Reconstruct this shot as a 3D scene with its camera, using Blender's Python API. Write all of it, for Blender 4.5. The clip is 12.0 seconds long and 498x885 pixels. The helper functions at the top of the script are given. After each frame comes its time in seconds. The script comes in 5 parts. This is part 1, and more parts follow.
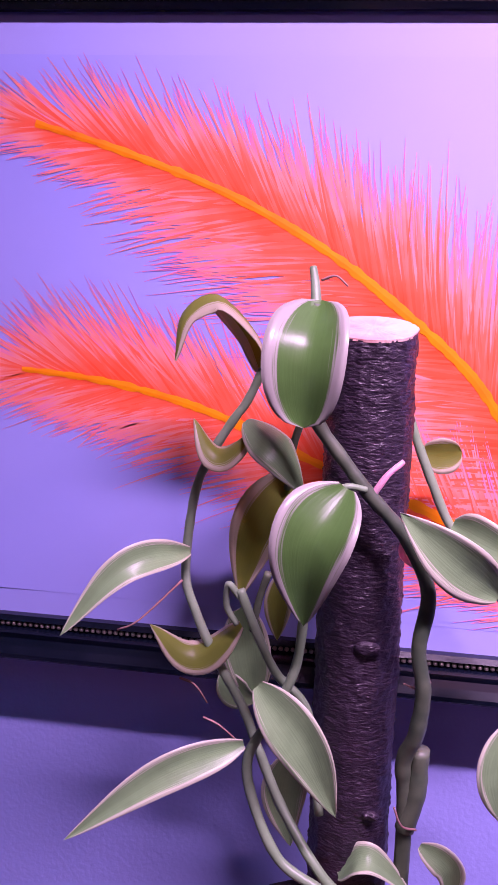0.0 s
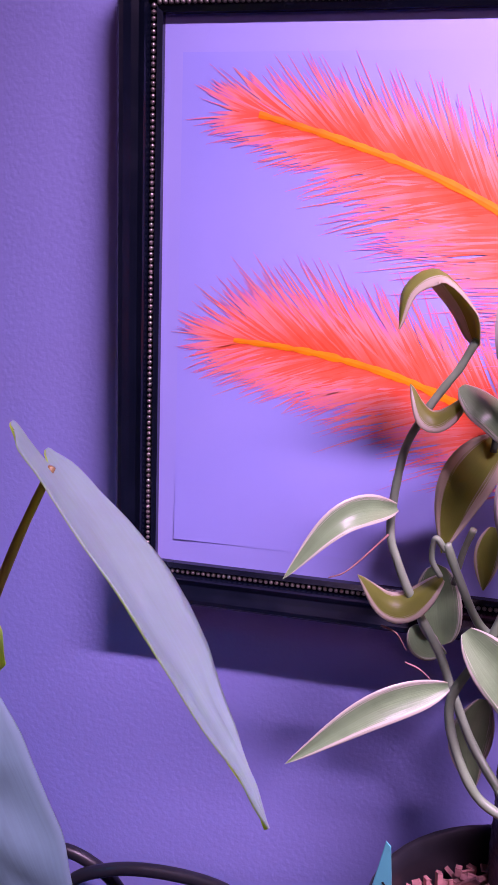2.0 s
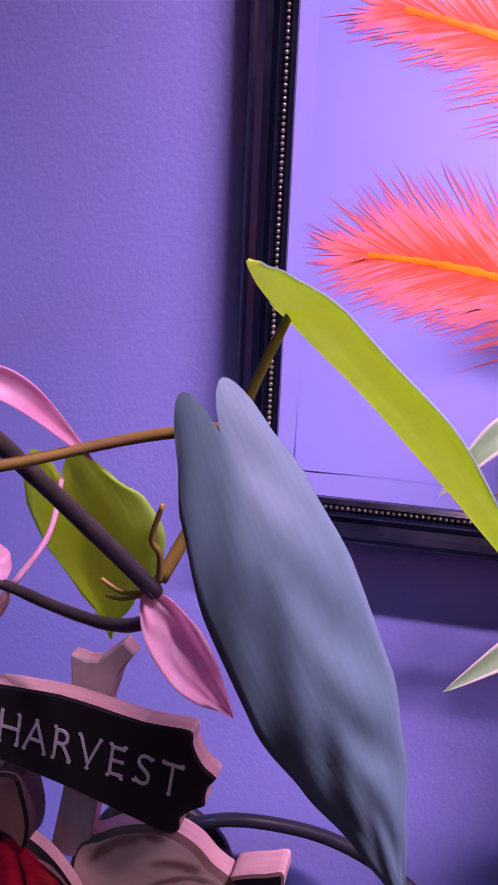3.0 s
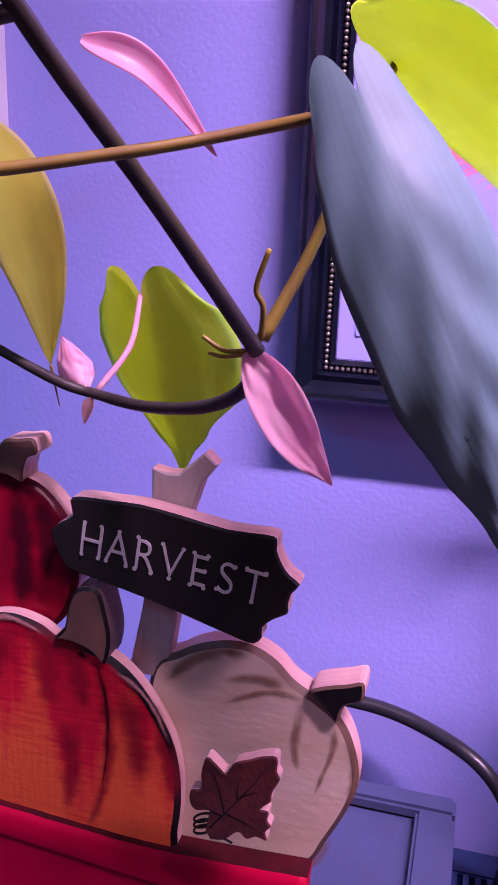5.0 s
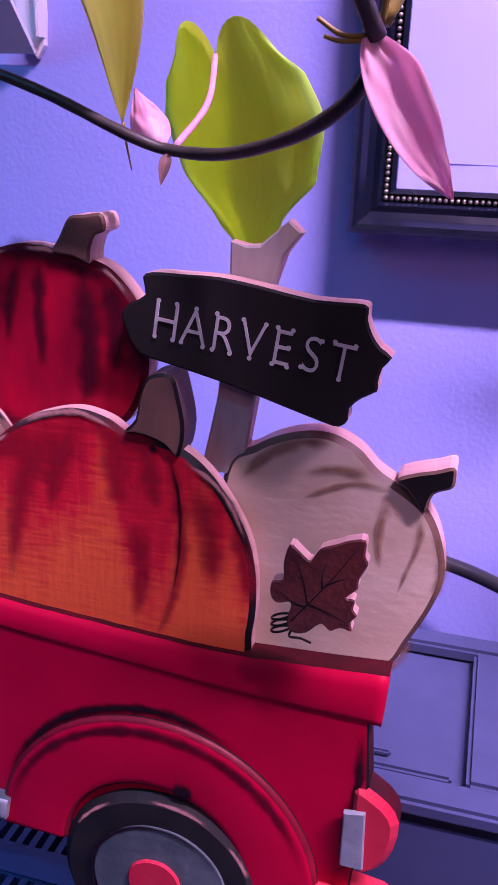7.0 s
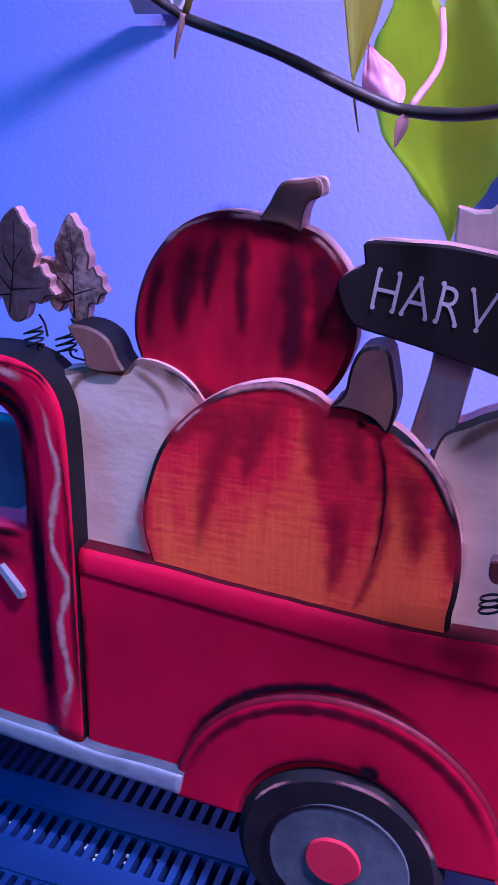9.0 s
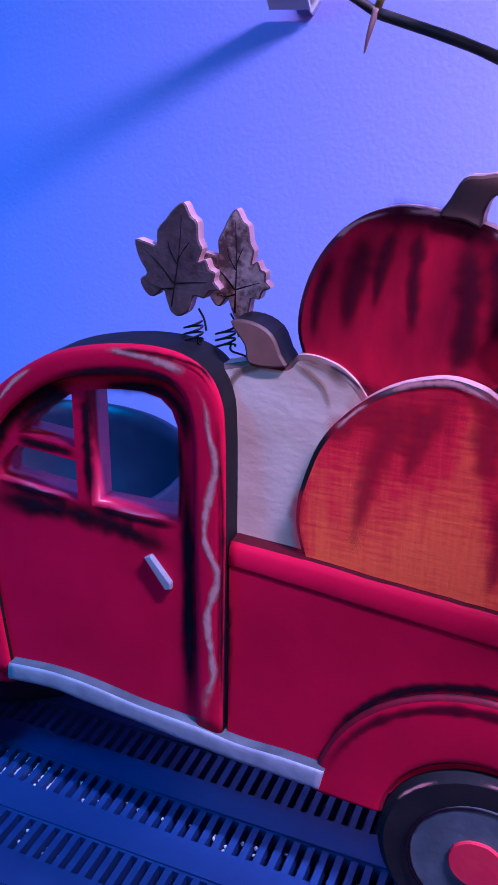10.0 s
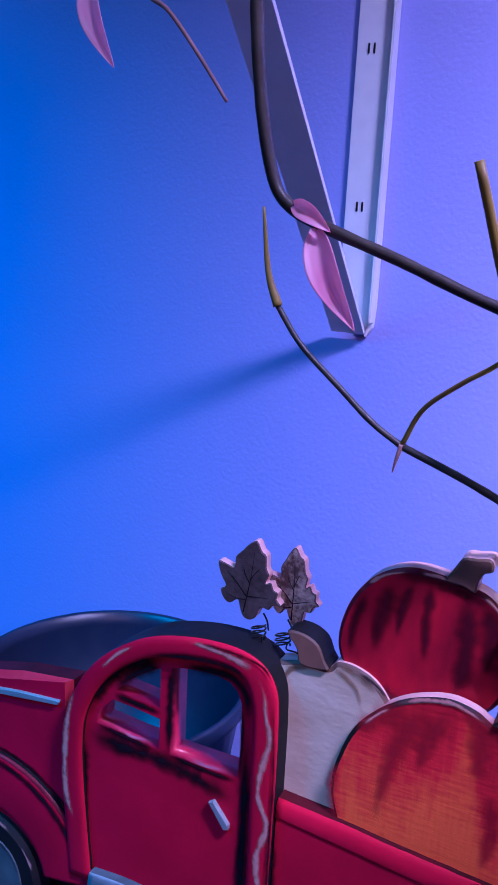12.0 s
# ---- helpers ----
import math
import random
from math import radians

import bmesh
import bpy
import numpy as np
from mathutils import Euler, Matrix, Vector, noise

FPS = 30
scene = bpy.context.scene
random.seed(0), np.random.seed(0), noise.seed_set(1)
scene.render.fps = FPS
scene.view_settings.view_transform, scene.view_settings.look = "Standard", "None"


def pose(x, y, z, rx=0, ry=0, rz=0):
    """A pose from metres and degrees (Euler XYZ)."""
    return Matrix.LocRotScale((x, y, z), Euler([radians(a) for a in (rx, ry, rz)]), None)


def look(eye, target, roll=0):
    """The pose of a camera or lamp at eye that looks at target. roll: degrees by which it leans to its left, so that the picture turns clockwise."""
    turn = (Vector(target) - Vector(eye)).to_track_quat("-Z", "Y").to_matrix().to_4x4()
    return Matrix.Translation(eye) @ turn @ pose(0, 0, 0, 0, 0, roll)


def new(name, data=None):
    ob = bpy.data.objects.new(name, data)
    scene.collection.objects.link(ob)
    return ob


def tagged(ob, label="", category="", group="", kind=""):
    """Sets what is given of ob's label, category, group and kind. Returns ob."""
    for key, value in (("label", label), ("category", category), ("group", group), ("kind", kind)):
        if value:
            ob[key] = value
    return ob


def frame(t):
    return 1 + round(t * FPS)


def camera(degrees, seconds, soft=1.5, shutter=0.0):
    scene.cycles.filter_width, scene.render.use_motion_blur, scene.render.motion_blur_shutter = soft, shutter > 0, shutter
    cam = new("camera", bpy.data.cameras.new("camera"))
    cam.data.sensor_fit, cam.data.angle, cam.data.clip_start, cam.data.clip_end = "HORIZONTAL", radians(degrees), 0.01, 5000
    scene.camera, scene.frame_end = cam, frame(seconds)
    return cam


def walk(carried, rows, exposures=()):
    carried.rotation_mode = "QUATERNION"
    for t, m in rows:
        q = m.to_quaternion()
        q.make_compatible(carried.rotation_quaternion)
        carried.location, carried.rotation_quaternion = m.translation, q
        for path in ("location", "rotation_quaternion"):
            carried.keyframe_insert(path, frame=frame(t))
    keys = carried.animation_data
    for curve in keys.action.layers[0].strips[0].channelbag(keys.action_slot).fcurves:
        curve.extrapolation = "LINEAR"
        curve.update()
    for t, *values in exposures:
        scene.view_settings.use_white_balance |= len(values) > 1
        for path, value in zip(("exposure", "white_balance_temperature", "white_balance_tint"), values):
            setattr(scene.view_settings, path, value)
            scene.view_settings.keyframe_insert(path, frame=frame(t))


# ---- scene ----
cam = camera(32.2, 12.0)
PATH = [
    (0, (0.009, 0.032, 1.379), (-0.251, 1.964, 0.934), 2.0),
    (0.5, (-0.019, 0.02, 1.382), (-0.328, 1.947, 0.942), 2.0),
    (1, (-0.041, 0.007, 1.385), (-0.399, 1.923, 0.938), 2.0),
    (1.5, (-0.039, -0.005, 1.386), (-0.438, 1.901, 0.93), 1.9),
    (2, (-0.051, -0.019, 1.366), (-0.478, 1.883, 0.917), 2.2),
    (2.6, (-0.1, -0.02, 1.324), (-0.563, 1.88, 0.902), 2.6),
    (3, (-0.119, -0.018, 1.317), (-0.563, 1.878, 0.86), 2.5),
    (3.5, (-0.122, -0.017, 1.307), (-0.602, 1.862, 0.818), 2.1),
    (5.3, (-0.135, -0.034, 1.253), (-0.633, 1.815, 0.677), 2.2),
    (5.5, (-0.135, -0.032, 1.246), (-0.642, 1.808, 0.648), 2.2),
    (6, (-0.138, -0.029, 1.234), (-0.642, 1.799, 0.596), 2.1),
    (6.5, (-0.145, -0.033, 1.218), (-0.644, 1.785, 0.552), 2.0),
    (6.7, (-0.15, -0.037, 1.208), (-0.642, 1.782, 0.539), 2.0),
    (8.3, (-0.199, -0.041, 1.195), (-0.691, 1.746, 0.443), 1.5),
    (8.5, (-0.206, -0.041, 1.196), (-0.717, 1.742, 0.449), 1.5),
    (9, (-0.22, -0.047, 1.199), (-0.786, 1.718, 0.449), 1.3),
    (9.5, (-0.239, -0.06, 1.199), (-0.867, 1.686, 0.452), 1.1),
    (9.9, (-0.256, -0.062, 1.199), (-0.926, 1.662, 0.439), 1.0),
    (10, (-0.258, -0.061, 1.198), (-0.946, 1.656, 0.438), 1.0),
    (10.5, (-0.273, -0.062, 1.193), (-1.004, 1.641, 0.44), 1.1),
    (11, (-0.279, -0.07, 1.207), (-1.044, 1.627, 0.476), 1.5),
    (11.5, (-0.271, -0.097, 1.247), (-1.063, 1.617, 0.587), 2.1),
    (12, (-0.233, -0.134, 1.317), (-1.079, 1.609, 0.821), 2.9),
]
walk(cam, [(t, look(eye, target, roll)) for t, eye, target, roll in PATH],
     [(0.0, -0.3, 6500, 10), (2.0, -0.05, 6500, 10), (3.6, 0.22, 6500, 10), (5.4, 0.72, 6600, 8), (6.7, 0.92, 6400, 7), (8.3, 1.02, 4500, 3), (11.0, 1.0, 4550, 0), (12.0, 0.78, 4250, -12)])

# ---- world and lights ----
world = bpy.data.worlds.new("room_dark")
scene.world = world
world.use_nodes = True
world.node_tree.nodes["Background"].inputs[0].default_value = (0.4, 0.2, 0.26, 1)
world.node_tree.nodes["Background"].inputs[1].default_value = 0.02


def area(name, eye, target, size, watts, colour, size_y=None):
    data = bpy.data.lights.new(name, "AREA")
    data.energy, data.color, data.size = watts, colour, size
    if size_y:
        data.shape, data.size_y = "RECTANGLE", size_y
    ob = new(name, data)
    ob.matrix_world = look(eye, target)
    return ob


# purple grow lamp above the plants, blue strip lamp to the left, dim warm room lamp behind
grow = area("grow_lamp", (0.36, 0.0, 1.98), (0.355, 0.42, 1.15), 0.7, 13.5, (0.93, 0.56, 1.0), 0.03)
grow.data.spread = radians(98)
area("blue_lamp", (-1.10, -0.35, 1.95), (-0.95, 0.30, 1.0), 0.5, 1.7, (0.03, 0.42, 1.0), 0.03).data.spread = radians(68)
area("room_lamp", (0.5, -1.6, 2.3), (-0.2, 0.3, 1.1), 0.8, 5.0, (0.95, 0.42, 0.72), 0.8)


# ---- materials ----
def mat(name, colour, rough=0.6, metal=0.0, second=None, scale=40.0, amount=0.5, bump=0.0, bump_scale=200.0,
        stretch=(1, 1, 1), translucent=None, trans_amount=0.4, spec=0.5, island=None, detail=6.0):
    m = bpy.data.materials.new(name)
    m.use_nodes = True
    nt = m.node_tree
    n, l = nt.nodes, nt.links
    p = n["Principled BSDF"]
    p.inputs["Base Color"].default_value = (*colour, 1)
    p.inputs["Roughness"].default_value = rough
    p.inputs["Metallic"].default_value = metal
    p.inputs["Specular IOR Level"].default_value = spec
    tc = n.new("ShaderNodeTexCoord")
    mp = n.new("ShaderNodeMapping")
    mp.inputs["Scale"].default_value = stretch
    l.new(tc.outputs["Object"], mp.inputs["Vector"])
    out_colour = None
    if second:
        a = n.new("ShaderNodeTexNoise")
        a.inputs["Scale"].default_value, a.inputs["Detail"].default_value = scale, detail
        l.new(mp.outputs["Vector"], a.inputs["Vector"])
        b = n.new("ShaderNodeTexNoise")
        b.inputs["Scale"].default_value = scale * 0.17
        l.new(mp.outputs["Vector"], b.inputs["Vector"])
        add = n.new("ShaderNodeMath")
        add.operation = "ADD"
        l.new(a.outputs["Fac"], add.inputs[0]), l.new(b.outputs["Fac"], add.inputs[1])
        ramp = n.new("ShaderNodeMapRange")
        ramp.inputs["From Min"].default_value = 1.0 - 0.3 * (1.2 - amount)
        ramp.inputs["From Max"].default_value = 1.0 + 0.6 * (1.2 - amount)
        l.new(add.outputs[0], ramp.inputs["Value"])
        mix = n.new("ShaderNodeMix")
        mix.data_type = "RGBA"
        mix.inputs["A"].default_value, mix.inputs["B"].default_value = (*colour, 1), (*second, 1)
        l.new(ramp.outputs["Result"], mix.inputs["Factor"])
        out_colour = mix.outputs["Result"]
        l.new(out_colour, p.inputs["Base Color"])
        r2 = n.new("ShaderNodeMapRange")
        r2.inputs["To Min"].default_value, r2.inputs["To Max"].default_value = max(rough - 0.1, 0.02), min(rough + 0.12, 1)
        l.new(a.outputs["Fac"], r2.inputs["Value"])
        l.new(r2.outputs["Result"], p.inputs["Roughness"])
    if bump:
        c = n.new("ShaderNodeTexNoise")
        c.inputs["Scale"].default_value, c.inputs["Detail"].default_value = bump_scale, 3.0
        l.new(mp.outputs["Vector"], c.inputs["Vector"])
        bp = n.new("ShaderNodeBump")
        bp.inputs["Strength"].default_value, bp.inputs["Distance"].default_value = min(bump, 1.0), 0.001
        l.new(c.outputs["Fac"], bp.inputs["Height"])
        l.new(bp.outputs["Normal"], p.inputs["Normal"])
    if translucent:
        t = n.new("ShaderNodeBsdfTranslucent")
        t.inputs["Color"].default_value = (*translucent, 1)
        mx = n.new("ShaderNodeMixShader")
        mx.inputs["Fac"].default_value = trans_amount
        l.new(p.outputs[0], mx.inputs[1]), l.new(t.outputs[0], mx.inputs[2])
        l.new(mx.outputs[0], n["Material Output"].inputs["Surface"])
    return m


def leaf_mat(name, centre, edge, border, trans, trans_amount=0.3, rough=0.32, streak=0.5, veins=0.0, bump=0.15):
    """A leaf: one colour along the midrib, another along the margin, streaked lengthwise. UV: u along, v across."""
    m = bpy.data.materials.new(name)
    m.use_nodes = True
    n, l = m.node_tree.nodes, m.node_tree.links
    p = n["Principled BSDF"]
    p.inputs["Roughness"].default_value = rough
    tc = n.new("ShaderNodeTexCoord")
    sep = n.new("ShaderNodeSeparateXYZ")
    l.new(tc.outputs["UV"], sep.inputs[0])

    def math_node(op, a, b=None):
        k = n.new("ShaderNodeMath")
        k.operation = op
        for i, v in enumerate((a, b)):
            if v is None:
                continue
            if isinstance(v, (int, float)):
                k.inputs[i].default_value = v
            else:
                l.new(v, k.inputs[i])
        return k.outputs[0]
    off = math_node("ABSOLUTE", math_node("SUBTRACT", sep.outputs[1], 0.5))
    mp = n.new("ShaderNodeMapping")
    mp.inputs["Scale"].default_value = (1.2, 16, 1)
    l.new(tc.outputs["UV"], mp.inputs[0])
    nz = n.new("ShaderNodeTexNoise")
    nz.inputs["Scale"].default_value, nz.inputs["Detail"].default_value = 1.6, 5
    l.new(mp.outputs[0], nz.inputs["Vector"])
    info = n.new("ShaderNodeObjectInfo")
    sh = math_node("ADD", off, math_node("MULTIPLY", math_node("SUBTRACT", nz.outputs["Fac"], 0.5), 0.28 * streak))
    sh = math_node("ADD", sh, math_node("MULTIPLY", math_node("SUBTRACT", info.outputs["Random"], 0.5), 0.08))
    mr = n.new("ShaderNodeMapRange")
    mr.inputs["From Min"].default_value, mr.inputs["From Max"].default_value = border - 0.03, border + 0.03
    l.new(sh, mr.inputs["Value"])
    fine = n.new("ShaderNodeTexNoise")
    fine.inputs["Scale"].default_value, fine.inputs["Detail"].default_value = 130, 5
    l.new(tc.outputs["Object"], fine.inputs["Vector"])
    tone = n.new("ShaderNodeMix")
    tone.data_type = "RGBA"
    tone.inputs["A"].default_value = (*[c * 0.65 for c in centre], 1)
    tone.inputs["B"].default_value = (*[min(c * 1.45, 1) for c in centre], 1)
    l.new(math_node("MULTIPLY", math_node("ADD", nz.outputs["Fac"], fine.outputs["Fac"]), 0.5), tone.inputs["Factor"])
    mix = n.new("ShaderNodeMix")
    mix.data_type = "RGBA"
    l.new(tone.outputs["Result"], mix.inputs["A"])
    mix.inputs["B"].default_value = (*edge, 1)
    l.new(mr.outputs["Result"], mix.inputs["Factor"])
    l.new(mix.outputs["Result"], p.inputs["Base Color"])
    bp = n.new("ShaderNodeBump")
    bp.inputs["Strength"].default_value, bp.inputs["Distance"].default_value = bump, 0.0015
    l.new(math_node("ADD", nz.outputs["Fac"], math_node("MULTIPLY", fine.outputs["Fac"], 0.25)), bp.inputs["Height"])
    l.new(bp.outputs["Normal"], p.inputs["Normal"])
    t = n.new("ShaderNodeBsdfTranslucent")
    tm = n.new("ShaderNodeMix")
    tm.data_type = "RGBA"
    tm.inputs["A"].default_value = (*trans, 1)
    tm.inputs["B"].default_value = (*[0.5 * a + 0.5 * b for a, b in zip(trans, edge)], 1)
    l.new(mr.outputs["Result"], tm.inputs["Factor"])
    l.new(tm.outputs["Result"], t.inputs["Color"])
    mx = n.new("ShaderNodeMixShader")
    mx.inputs["Fac"].default_value = trans_amount
    l.new(p.outputs[0], mx.inputs[1]), l.new(t.outputs[0], mx.inputs[2])
    l.new(mx.outputs[0], n["Material Output"].inputs["Surface"])
    return m


WALL = mat("wall_paint", (0.33, 0.35, 0.76), 0.5, second=(0.29, 0.31, 0.7), scale=6, bump=0.28, bump_scale=330)
# dark on purpose: keeps the unseen walls and ceiling from bouncing light back
PLASTER = mat("low_bounce_plaster", (0.2, 0.17, 0.17), 0.8, second=(0.16, 0.14, 0.14), scale=5)
FLOOR = mat("dark_floor", (0.12, 0.08, 0.06), 0.5, second=(0.2, 0.13, 0.09), scale=8, stretch=(1, 8, 1))
FRAME = mat("black_lacquer", (0.003, 0.005, 0.012), 0.22, second=(0.005, 0.008, 0.018), scale=60, bump=0.05, bump_scale=90)
BEAD = mat("silver_bead", (0.75, 0.68, 0.62), 0.3, 0.85, second=(0.3, 0.25, 0.22), scale=300)
BACKING = mat("mount_paper", (0.39, 0.41, 0.86), 0.5, second=(0.34, 0.37, 0.84), scale=12)
PAPER = mat("print_paper", (0.38, 0.4, 0.88), 0.42, second=(0.31, 0.35, 0.86), scale=9)
RED = mat("red_paint", (0.58, 0.0008, 0.045), 0.45, spec=0.07, second=(0.36, 0.0006, 0.028), scale=22, bump=0.12, bump_scale=400)
RED_DARK = mat("red_black_edge", (0.08, 0.003, 0.01), 0.6, second=(0.01, 0.003, 0.005), scale=60, spec=0.2)
RED_WORN = mat("red_paint_worn", (0.55, 0.006, 0.05), 0.4, second=(0.62, 0.06, 0.08), scale=70, amount=-0.3, bump=0.2, spec=0.12)
BLACK = mat("black_paint", (0.006, 0.006, 0.007), 0.6, spec=0.25, second=(0.014, 0.012, 0.012), scale=80)
TYRE = mat("tyre_paint", (0.008, 0.008, 0.01), 0.5, second=(0.035, 0.03, 0.028), scale=70, amount=-0.2, bump=0.15, spec=0.15)
GREY = mat("grey_paint", (0.06, 0.08, 0.09), 0.6, spec=0.2, second=(0.15, 0.18, 0.19), scale=75, bump=0.3)
SILVER = mat("silver_paint", (0.36, 0.4, 0.42), 0.5, 0.2, second=(0.19, 0.22, 0.24), scale=110, bump=0.35)
RAW = mat("raw_wood_edge", (0.68, 0.42, 0.38), 0.6, second=(0.5, 0.28, 0.25), scale=70, stretch=(1, 6, 1))


def sanded_mat(name, low, high, mark, z0, z1):
    """Paint sanded through in fine hatching, darker wash towards the top, with broad soft ribs."""
    m = bpy.data.materials.new(name)
    m.use_nodes = True
    n, l = m.node_tree.nodes, m.node_tree.links
    p = n["Principled BSDF"]
    p.inputs["Roughness"].default_value = 0.45
    p.inputs["Specular IOR Level"].default_value = 0.12
    tc = n.new("ShaderNodeTexCoord")

    def nz(stretch, scale, detail=6):
        mp = n.new("ShaderNodeMapping")
        mp.inputs["Scale"].default_value = stretch
        l.new(tc.outputs["Object"], mp.inputs[0])
        k = n.new("ShaderNodeTexNoise")
        k.inputs["Scale"].default_value, k.inputs["Detail"].default_value = scale, detail
        l.new(mp.outputs[0], k.inputs["Vector"])
        return k.outputs["Fac"]

    def op(kind, a, b, c=None):
        k = n.new("ShaderNodeMath")
        k.operation = kind
        for i, v in enumerate((a, b, c)):
            if v is None:
                continue
            if isinstance(v, (int, float)):
                k.inputs[i].default_value = v
            else:
                l.new(v, k.inputs[i])
        return k.outputs[0]
    sep = n.new("ShaderNodeSeparateXYZ")
    l.new(tc.outputs["Object"], sep.inputs[0])
    g = n.new("ShaderNodeMapRange")
    g.inputs["From Min"].default_value, g.inputs["From Max"].default_value = z0, z1
    l.new(sep.outputs[2], g.inputs["Value"])
    hatch = nz((1, 1, 7), 75)
    cross = nz((8, 1, 1), 55)
    broad = nz((3, 1, 0.5), 22)
    f = op("MULTIPLY_ADD", hatch, 0.55, op("MULTIPLY", cross, 0.15))
    f = op("MULTIPLY_ADD", broad, 1.2, f)
    f = op("MULTIPLY_ADD", g.outputs["Result"], 0.8, f)
    f = op("SUBTRACT", f, 0.85)
    ramp = n.new("ShaderNodeValToRGB")
    l.new(f, ramp.inputs[0])
    e = ramp.color_ramp.elements
    e[0].position, e[0].color = 0.22, (*low, 1)
    e[1].position, e[1].color = 0.95, (*mark, 1)
    k = e.new(0.55)
    k.color = (*high, 1)
    l.new(ramp.outputs[0], p.inputs["Base Color"])
    bp = n.new("ShaderNodeBump")
    bp.inputs["Strength"].default_value, bp.inputs["Distance"].default_value = 0.4, 0.0006
    l.new(op("ADD", hatch, cross), bp.inputs["Height"])
    l.new(bp.outputs["Normal"], p.inputs["Normal"])
    return m


def smudge_mat(name, colour, second, strength=1.0, grain=150.0, ragged=0.7, rough=0.5):
    """A thin stroke of stain or wear: dense along its middle, ragged and clear towards its edges. UV: u along, v across."""
    m = bpy.data.materials.new(name)
    m.use_nodes = True
    n, l = m.node_tree.nodes, m.node_tree.links
    p = n["Principled BSDF"]
    p.inputs["Roughness"].default_value = rough
    p.inputs["Specular IOR Level"].default_value = 0.25
    tc = n.new("ShaderNodeTexCoord")
    sep = n.new("ShaderNodeSeparateXYZ")
    l.new(tc.outputs["UV"], sep.inputs[0])

    def op(kind, a, b=0.0, clamp=False):
        k = n.new("ShaderNodeMath")
        k.operation, k.use_clamp = kind, clamp
        for i, v in enumerate((a, b)):
            if isinstance(v, (int, float)):
                k.inputs[i].default_value = v
            else:
                l.new(v, k.inputs[i])
        return k.outputs[0]

    def nz(scale, detail):
        k = n.new("ShaderNodeTexNoise")
        k.inputs["Scale"].default_value, k.inputs["Detail"].default_value = scale, detail
        l.new(tc.outputs["Object"], k.inputs["Vector"])
        return k.outputs["Fac"]
    across = op("SUBTRACT", 1.0, op("ABSOLUTE", op("SUBTRACT", op("MULTIPLY", sep.outputs[1], 2.0), 1.0)))
    along = op("MULTIPLY", op("MULTIPLY", sep.outputs[0], op("SUBTRACT", 1.0, sep.outputs[0])), 5.0, True)
    body = op("MULTIPLY", across, along)
    rag = op("MULTIPLY", op("SUBTRACT", op("ADD", nz(grain, 6), nz(grain * 0.25, 3)), 1.0), ragged * 1.6)
    mr = n.new("ShaderNodeMapRange")
    mr.interpolation_type = "SMOOTHSTEP"
    mr.inputs["From Min"].default_value, mr.inputs["From Max"].default_value = 0.02, 0.95
    mr.inputs["To Max"].default_value = strength
    l.new(op("MULTIPLY", body, op("ADD", rag, 1.0)), mr.inputs["Value"])
    mix = n.new("ShaderNodeMix")
    mix.data_type = "RGBA"
    mix.inputs["A"].default_value, mix.inputs["B"].default_value = (*colour, 1), (*second, 1)
    l.new(nz(grain * 0.8, 5), mix.inputs["Factor"])
    l.new(mix.outputs["Result"], p.inputs["Base Color"])
    clear = n.new("ShaderNodeBsdfTransparent")
    mx = n.new("ShaderNodeMixShader")
    l.new(mr.outputs["Result"], mx.inputs[0])
    l.new(clear.outputs[0], mx.inputs[1]), l.new(p.outputs[0], mx.inputs[2])
    l.new(mx.outputs[0], n["Material Output"].inputs["Surface"])
    return m


BLACK_SMUDGE = smudge_mat("black_antiquing", (0.006, 0.004, 0.007), (0.02, 0.004, 0.012), 0.95, 110, 0.6)
DARK_SMUDGE = smudge_mat("dark_red_stain", (0.05, 0.002, 0.012), (0.12, 0.003, 0.02), 0.8, 120, 0.45)
RED_STAIN = smudge_mat("crimson_stain", (0.34, 0.004, 0.03), (0.5, 0.012, 0.035), 0.65, 150, 0.5)
BROWN_SMUDGE = smudge_mat("brown_stain", (0.25, 0.13, 0.07), (0.34, 0.2, 0.12), 0.65, 130, 0.7)
RUBBED = smudge_mat("rubbed_bare_wood", (0.72, 0.42, 0.36), (0.62, 0.22, 0.2), 1.0, 260, 0.9, 0.6)
RED_EDGE = mat("red_sawn_edge", (0.5, 0.004, 0.06), 0.35, second=(0.2, 0.003, 0.03), scale=70)
RUST_PALE = mat("speckled_leaf", (0.09, 0.045, 0.04), 0.5, second=(0.5, 0.36, 0.3), scale=420, amount=0.75, bump=0.4, bump_scale=500)
STEMPAINT = mat("stem_paint", (0.26, 0.13, 0.09), 0.5, second=(0.07, 0.04, 0.035), scale=60, bump=0.3, stretch=(1, 1, 0.5))
SANDED = sanded_mat("sanded_orange_wash", (1.0, 0.145, 0.05), (0.8, 0.018, 0.045), (0.4, 0.004, 0.03), 1.0, 1.12)
RED_SMUDGE = mat("red_black_smudge", (0.22, 0.003, 0.022), 0.5, second=(0.03, 0.002, 0.008), scale=120, amount=0.4, spec=0.3)
REDPUMP = mat("red_wash", (0.66, 0.004, 0.04), 0.45, spec=0.1, second=(0.12, 0.003, 0.02), scale=24, amount=0.5, bump=0.2,
              bump_scale=150, stretch=(2.2, 1, 0.8))
CREAM = mat("cream_wash", (0.82, 0.69, 0.52), 0.55, spec=0.2, second=(0.52, 0.36, 0.22), scale=28, amount=0.25, bump=0.25,
            bump_scale=160, stretch=(1, 1, 2))
BROWN = mat("brown_paint", (0.13, 0.07, 0.045), 0.55, second=(0.05, 0.03, 0.025), scale=50, bump=0.2)
